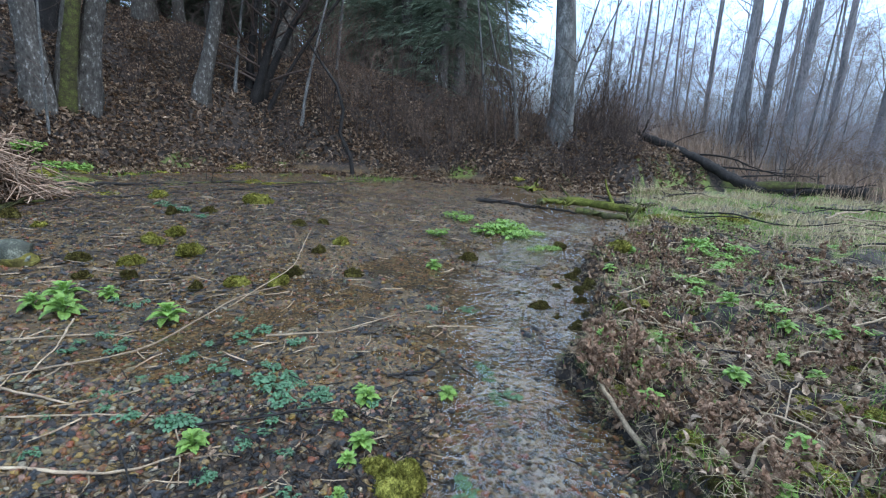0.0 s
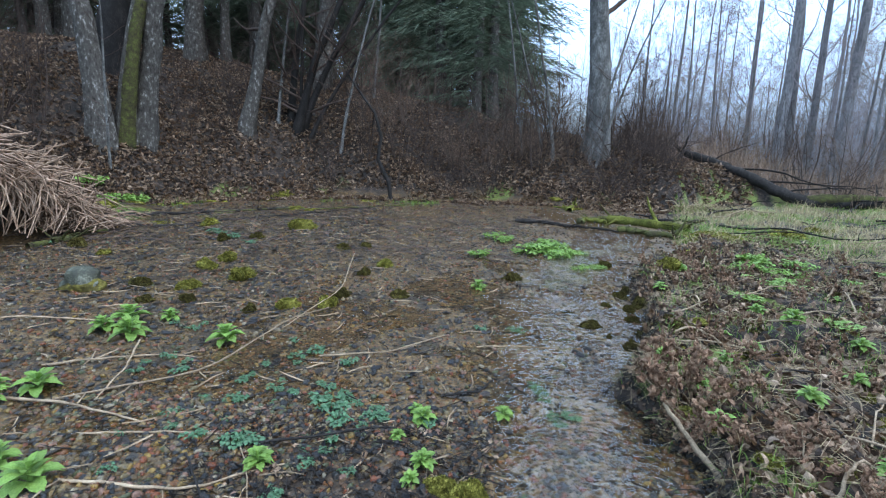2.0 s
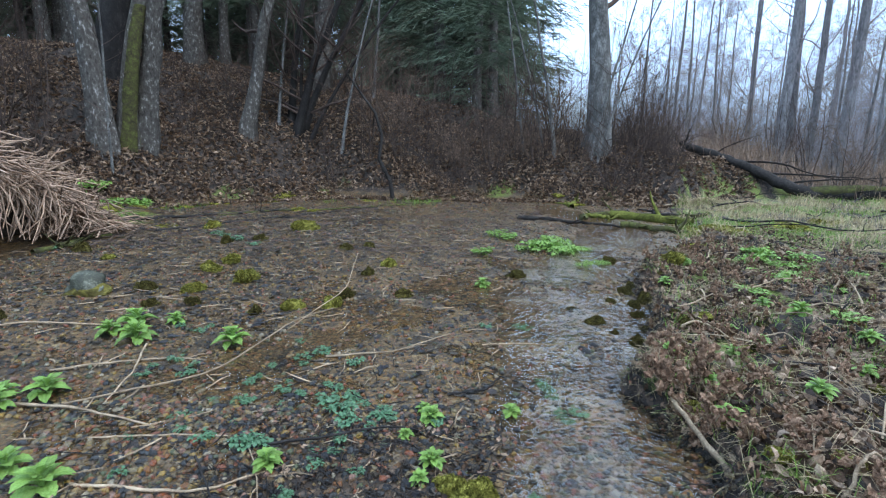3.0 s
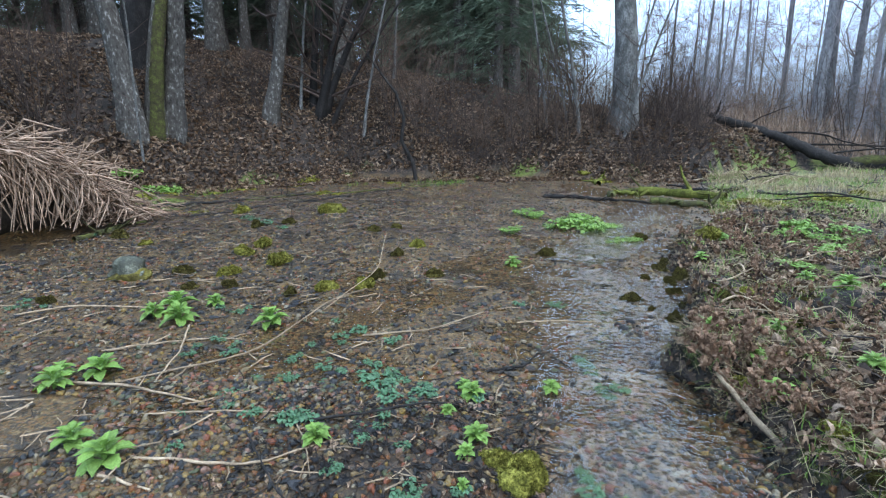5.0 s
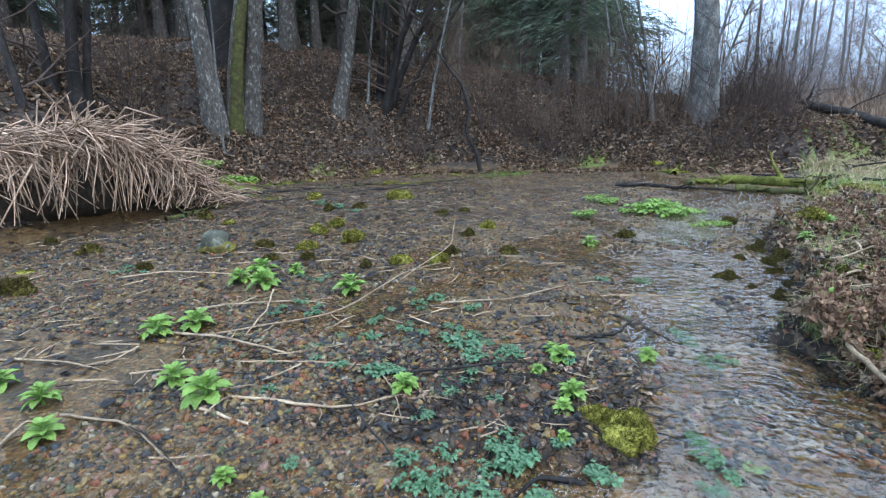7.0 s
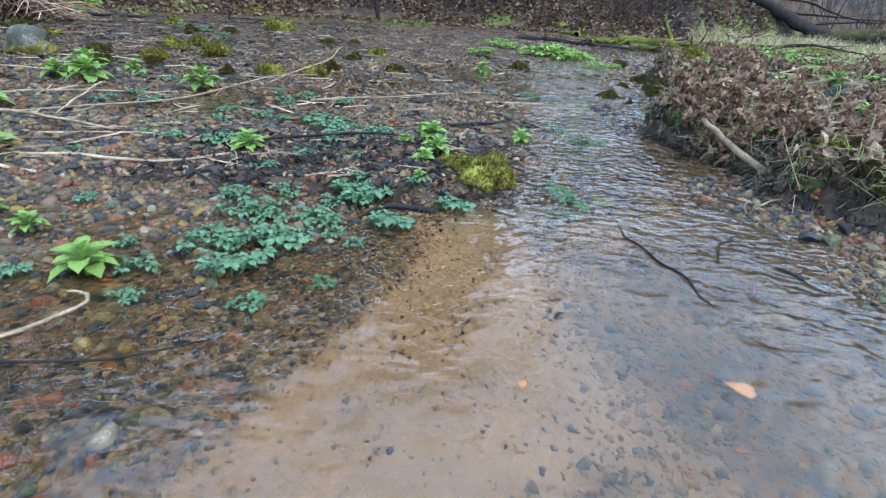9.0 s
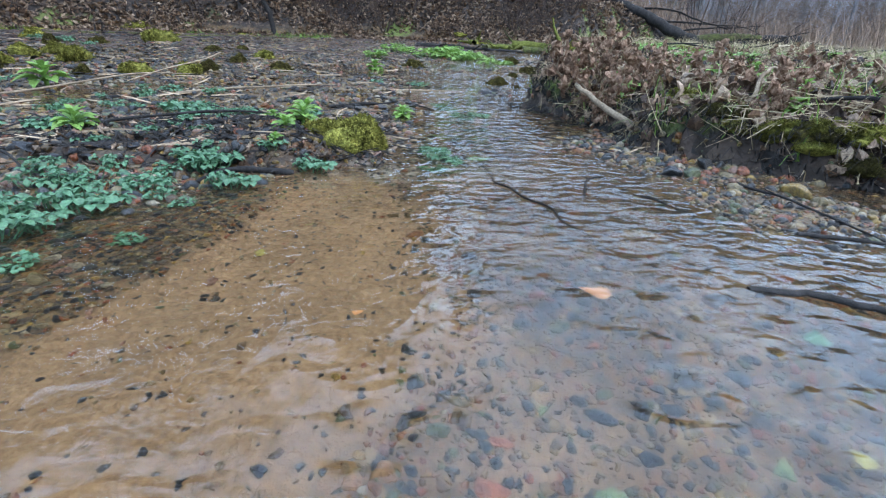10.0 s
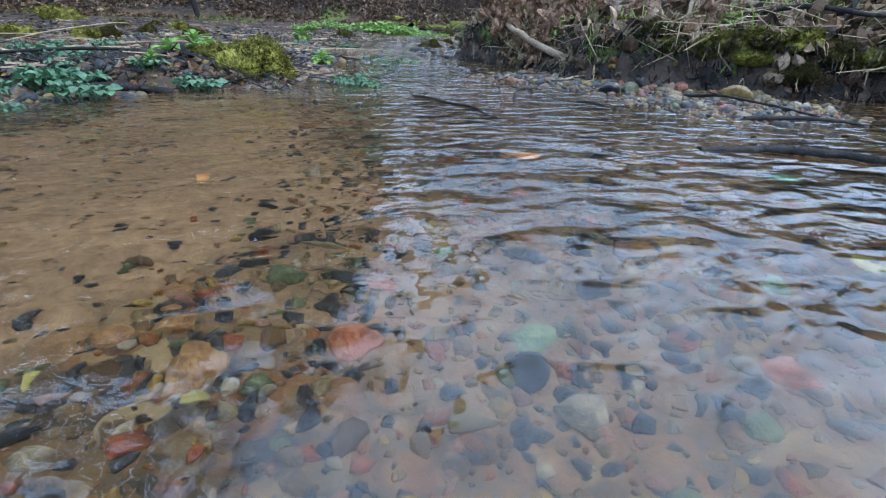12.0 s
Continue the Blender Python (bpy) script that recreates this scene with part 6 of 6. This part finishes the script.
r = np.interp(az, [-66, -50, -30, -17, 0], [10.2, 12.0, 14.6, 15.2, 14.6]) + RNG.normal(-0.3, 0.5, 2600)
x, y = r * np.sin(np.radians(az)), r * np.cos(np.radians(az))
keep = lumps(x, y, 1.8) > 0.3
blades(x[keep], y[keep], 0.2, 0.008, 1.2, GRASS, "grass", "green grass along the foot of the slope", "grass")

y = 1.2 + 5.5 * RNG.random(900) ** 1.3
x = bank_line(y) + RNG.normal(0.06, 0.05, 900)
blades(x, y, 0.13, 0.002, 2.3, DRY_GRASS, "dry_grass", "dead grass hanging over the bank's edge", "grass", 0.0, np.pi)
y = 1.2 + 5.5 * RNG.random(3800) ** 1.3
x = bank_line(y) + RNG.normal(0.03, 0.06, 3800)
blades(x, y, 0.12, 0.0025, 2.2, BARK_DARK, "root_fringe", "dark rootlets hanging from the bank's edge", "roots", 0.0, np.pi)

# heap of cut dry reeds on the far bank
heap = thing("reed_heap", "collapsed heap of pale dry reed stalks", "reed heap", at=(-7.5, 7.0, gz(-7.5, 7.0)))
crest = np.array([(-0.75, -3.4, 0.95), (-0.45, -2.3, 1.3), (-0.3, -1.1, 1.5), (-0.2, -0.55, 1.45), (0.05, 0.0, 1.12), (0.15, 0.5, 0.68), (0.25, 0.85, 0.35), (0.3, 1.0, 0.15)])


def on_crest(t):
    return np.array([np.interp(t * (len(crest) - 1), np.arange(len(crest)), crest[:, q]) for q in range(3)])


# dark mound added inside, so the heap is darker beneath its stalks
core = Pile()
core.tube([on_crest(t) * np.array([1, 1, 0.28]) + np.array([-0.45, -0.15, 0]) for t in np.linspace(0, 1, 16)], np.interp(np.linspace(0, 1, 16), [0, 0.5, 0.8, 1], [0.5, 0.42, 0.2, 0.05]) * RNG.uniform(0.85, 1.15, 16), 12)
part("rotten_core", core.mesh("rotten_core", HEAP_CORE), heap, "dark core mound under the stalks")
lying = Pile()
for _ in range(1150):
    t = RNG.uniform(0, 0.95)
    top = on_crest(t)
    p0 = top + np.array([RNG.normal(-0.1, 0.3), RNG.normal(0, 0.15), -abs(RNG.normal(0, 0.16)) - 0.02])
    way = unit(np.array([RNG.normal(0.3, 0.6), RNG.normal(0.55, 0.75), RNG.normal(-0.3, 0.4)]))
    ln = RNG.uniform(0.25, 0.95)
    p1 = p0 + way * ln
    p1[2] = max(p1[2] - 0.1 * ln, 0.02)
    lying.tube([p0, (p0 + p1) / 2 + np.array([0, 0, 0.07 * ln]), p1], np.array([0.011, 0.010, 0.006]) * RNG.uniform(0.7, 1.3), 4)
for _ in range(420):
    t = RNG.uniform(0, 0.97)
    p0 = on_crest(t) + np.array([RNG.normal(0.15, 0.2), RNG.normal(0, 0.2), -RNG.uniform(0.05, 0.4)])
    p1 = p0 + np.array([RNG.uniform(0.02, 0.45), RNG.normal(0.05, 0.4), -p0[2] * RNG.uniform(0.25, 1.0)])
    p1[2] = max(p1[2], 0.0)
    lying.tube([p0, p0 * 0.45 + p1 * 0.55 + np.array([0.1, 0, 0.1]), p1], np.array([0.012, 0.010, 0.006]) * RNG.uniform(0.7, 1.3), 4)
for _ in range(170):
    t = RNG.uniform(0.0, 0.92)
    p0 = on_crest(t) * np.array([1, 1, RNG.uniform(0.55, 1.08)]) + np.array([RNG.uniform(-0.1, 0.4), RNG.normal(0, 0.2), 0.0])
    way = unit(np.array([RNG.normal(0.2, 0.5), RNG.normal(0.1, 1.0), RNG.normal(-0.05, 0.5)]))
    ln = RNG.uniform(0.4, 1.1)
    mid = p0 + way * ln * RNG.uniform(0.35, 0.65)
    p1 = mid + unit(way + RNG.normal(0, 0.45, 3) + np.array([0.1, 0, -0.5])) * ln * 0.5
    p1[2] = max(p1[2], 0.0)
    lying.tube([p0, mid, p1], np.array([0.013, 0.012, 0.008]) * RNG.uniform(0.8, 1.3), 4)
part("reed_mass", lying.mesh("reed_mass", DRY_REED), heap, kind="stuff")
for _ in range(34):
    p0 = on_crest(RNG.uniform(0.05, 0.8)) + np.array([RNG.normal(0, 0.25), RNG.normal(0, 0.1), -0.3])
    p1 = p0 + np.array([RNG.normal(0, 0.2), RNG.normal(-0.1, 0.35), RNG.uniform(0.35, 0.85)])
    upright = Pile()
    upright.tube([p0, (p0 + p1) / 2 + RNG.normal(0, 0.03, 3), p1], [0.016, 0.013, 0.008], 5)
    part("stalk", upright.mesh("stalk", DRY_REED), heap)


def withered(seed, label, group):
    """A withered plant: a bent stalk hung with curled brown leaves."""
    top = thing("withered_plant", label, "dead plant", group)
    stalks, hung = Pile(), []
    at = []
    for _ in range(3):
        path = bent((RNG.normal(0, 0.03), RNG.normal(0, 0.03), -0.02), (RNG.normal(0, 0.09), RNG.normal(0, 0.09), RNG.uniform(0.12, 0.26)), 6, 0.012)
        stalks.tube(path, np.linspace(0.006, 0.003, 6), 5)
        at += [p + RNG.normal(0, 0.014, 3) for p in path[1:] for _ in range(5)]
    at = np.array(at)
    lv, lf = leaf_shape(5, 0.25, 1.4, 0.9)
    v, f = scatter(lv, lf, at, RNG.uniform(0.025, 0.062, len(at)), RNG.uniform(0, 6.28, len(at)), 1.1)
    part("stalk_work", stalks.mesh("stalk_work", DEAD_STEM), top, kind="stuff")
    part("withered_foliage", raw_mesh("withered_foliage", v, f, WITHERED, False), top, kind="stuff")
    return top


wilted = [withered(s, "withered brown plant with curled hanging leaves", "withered plants on the bank") for s in range(3)]
first = [True] * 3
spots = [(1.12, 2.78, 1.3), (1.2, 2.62, 1.1), (1.3, 2.9, 1.1), (1.45, 2.7, 0.9), (1.05, 2.95, 1.0), (1.1, 2.45, 0.9), (1.25, 2.2, 0.8), (1.4, 2.0, 0.8)]
for _ in range(74):
    py = 1.75 + 5.5 * RNG.random() ** 1.4
    spots.append((float(bank_line(py)) + 0.06 + (1.1 + 0.4 * py) * RNG.random() ** 1.3, py, RNG.uniform(0.45, 0.95)))
for i, (px, py, size) in enumerate(spots):
    j = i % 3
    m = pose(px, py, gz(px, py), 0, 0, RNG.uniform(0, 360))
    ob = wilted[j] if first[j] else copy_thing(wilted[j], m)
    ob.matrix_basis = m @ Matrix.Diagonal((size, size, size, 1))
    first[j] = False


# ---- a last layer of litter on the bank and fine stones in the pool ----
x, y = RNG.uniform(0.8, 5.2, 3400), 1.1 + 6.0 * RNG.random(3400) ** 1.5
keep = (masks(x, y)[2] > 0.25) & (RNG.random(3400) < ease(0.45 + lumps(x, y, 0.5) * 0.9))
x, y = x[keep], y[keep]
strew("leaf_litter", "large curled brown leaves on top of the bank", "leaf litter", leaf_shape(4, 0.3, 1.3, 0.7), x, y, RNG.uniform(0.05, 0.11, len(x)), LITTER, 0.02 + 0.05 * RNG.random(len(x)), 1.0)
x, y = RNG.uniform(-0.3, 1.5, 11000), 0.24 + 1.5 * RNG.random(11000) ** 1.3
keep = (x > split_line(y) - 0.06 + 0.1 * RNG.random(11000)) & (masks(x, y)[2] < 0.15)
x, y = x[keep], y[keep]
pebbles_over("gravel", "small mixed pebbles covering the pool's stony side", on_land(x, y, 0.001), 0.0025 + 0.008 * RNG.random(len(x)) ** 2.2, 1)
for i in range(30):
    py = 1.7 + 4.6 * RNG.random() ** 1.3
    px = float(bank_line(py)) + 0.08 + (0.9 + 0.35 * py) * RNG.random() ** 1.2
    ob = put((bright if i % 5 < 3 else brown)[i % 2], px, py, RNG.uniform(0.04, 0.09) * (0.8 + 0.1 * py), False, None, 0.6, -0.1)
    tagged(ob, "low moss cushion among dead leaves on the bank", "moss", "moss on the bank")
for i in range(20):
    py = 1.8 + 4.2 * RNG.random() ** 1.2
    px = float(bank_line(py)) + 0.1 + (0.7 + 0.4 * py) * RNG.random()
    ob = put(greens[i % 3], px, py, RNG.uniform(0.09, 0.2), False, None, 0.85, -0.15)
    tagged(ob, "bright green leafy plant among dead leaves on the bank", "plant", "leafy green plants on the bank")

for i in range(16):
    py = 2.2 + 5.3 * RNG.random() ** 1.2
    px = float(bank_line(py)) + 0.15 + (1.0 + 0.45 * py) * RNG.random()
    ob = put(lush[i % 2], px, py, RNG.uniform(0.12, 0.26) * (0.8 + 0.08 * py), False, None, 0.6, -0.12)
    tagged(ob, "low feathery green plant among dead leaves on the bank", "plant", "feathery green plants on the bank")
for i in range(26):
    py = 1.45 + 3.2 * RNG.random() ** 1.3
    px = float(bank_line(py)) + 0.12 + (0.7 + 0.4 * py) * RNG.random()
    ob = put(bright[i % 2], px, py, RNG.uniform(0.06, 0.12), False, None, 0.4, -0.15)
    tagged(ob, "low moss cushion among dead leaves on the bank", "moss", "moss on the bank")
y = 0.5 + 1.25 * RNG.random(3600)
x = shore_line(y) + RNG.uniform(-0.5, 0.1, 3600)
keep = masks(x, y)[1] < 0.75
pebbles_over("gravel", "brown, orange and black gravel along the pool's shore", on_land(x[keep], y[keep], 0.001), 0.004 + 0.009 * RNG.random(keep.sum()) ** 2, 1)

for i in range(20):
    py = RNG.uniform(1.2, 1.8)
    px = float(bank_line(py)) + RNG.uniform(0.0, 0.12)
    ob = put(bright[i % 2] if i % 3 else brown[0], px, py, RNG.uniform(0.05, 0.09), False, None, 0.8, 0.0)
    tagged(ob, "moss cushion on the steep face of the bank", "moss", "moss on the bank")

# ---- single pebbles of the near pool ----
PEBBLES = []
for s in range(5):
    pv, pf = round_shape(20 + s, 2, 0.6, 0.3)
    PEBBLES.append(raw_mesh("pebble", pv, pf, STONES))
count = 0
while count < 300:
    px, py = RNG.uniform(-0.35, 1.0), 0.34 + 0.75 * RNG.random() ** 1.2
    if RNG.random() > float(stony(px, py)) + 0.03:
        continue
    size = 0.005 + 0.009 * RNG.random() ** 1.5
    ob = new("pebble", PEBBLES[count % 5])
    ob.parent = ground
    ob.matrix_basis = pose(px, py, gz(px, py) + size * 0.3, RNG.normal(0, 14), RNG.normal(0, 14), RNG.uniform(0, 360)) @ Matrix.Diagonal((size * RNG.uniform(0.9, 1.3), size, size * RNG.uniform(0.8, 1.1), 1))
    count += 1
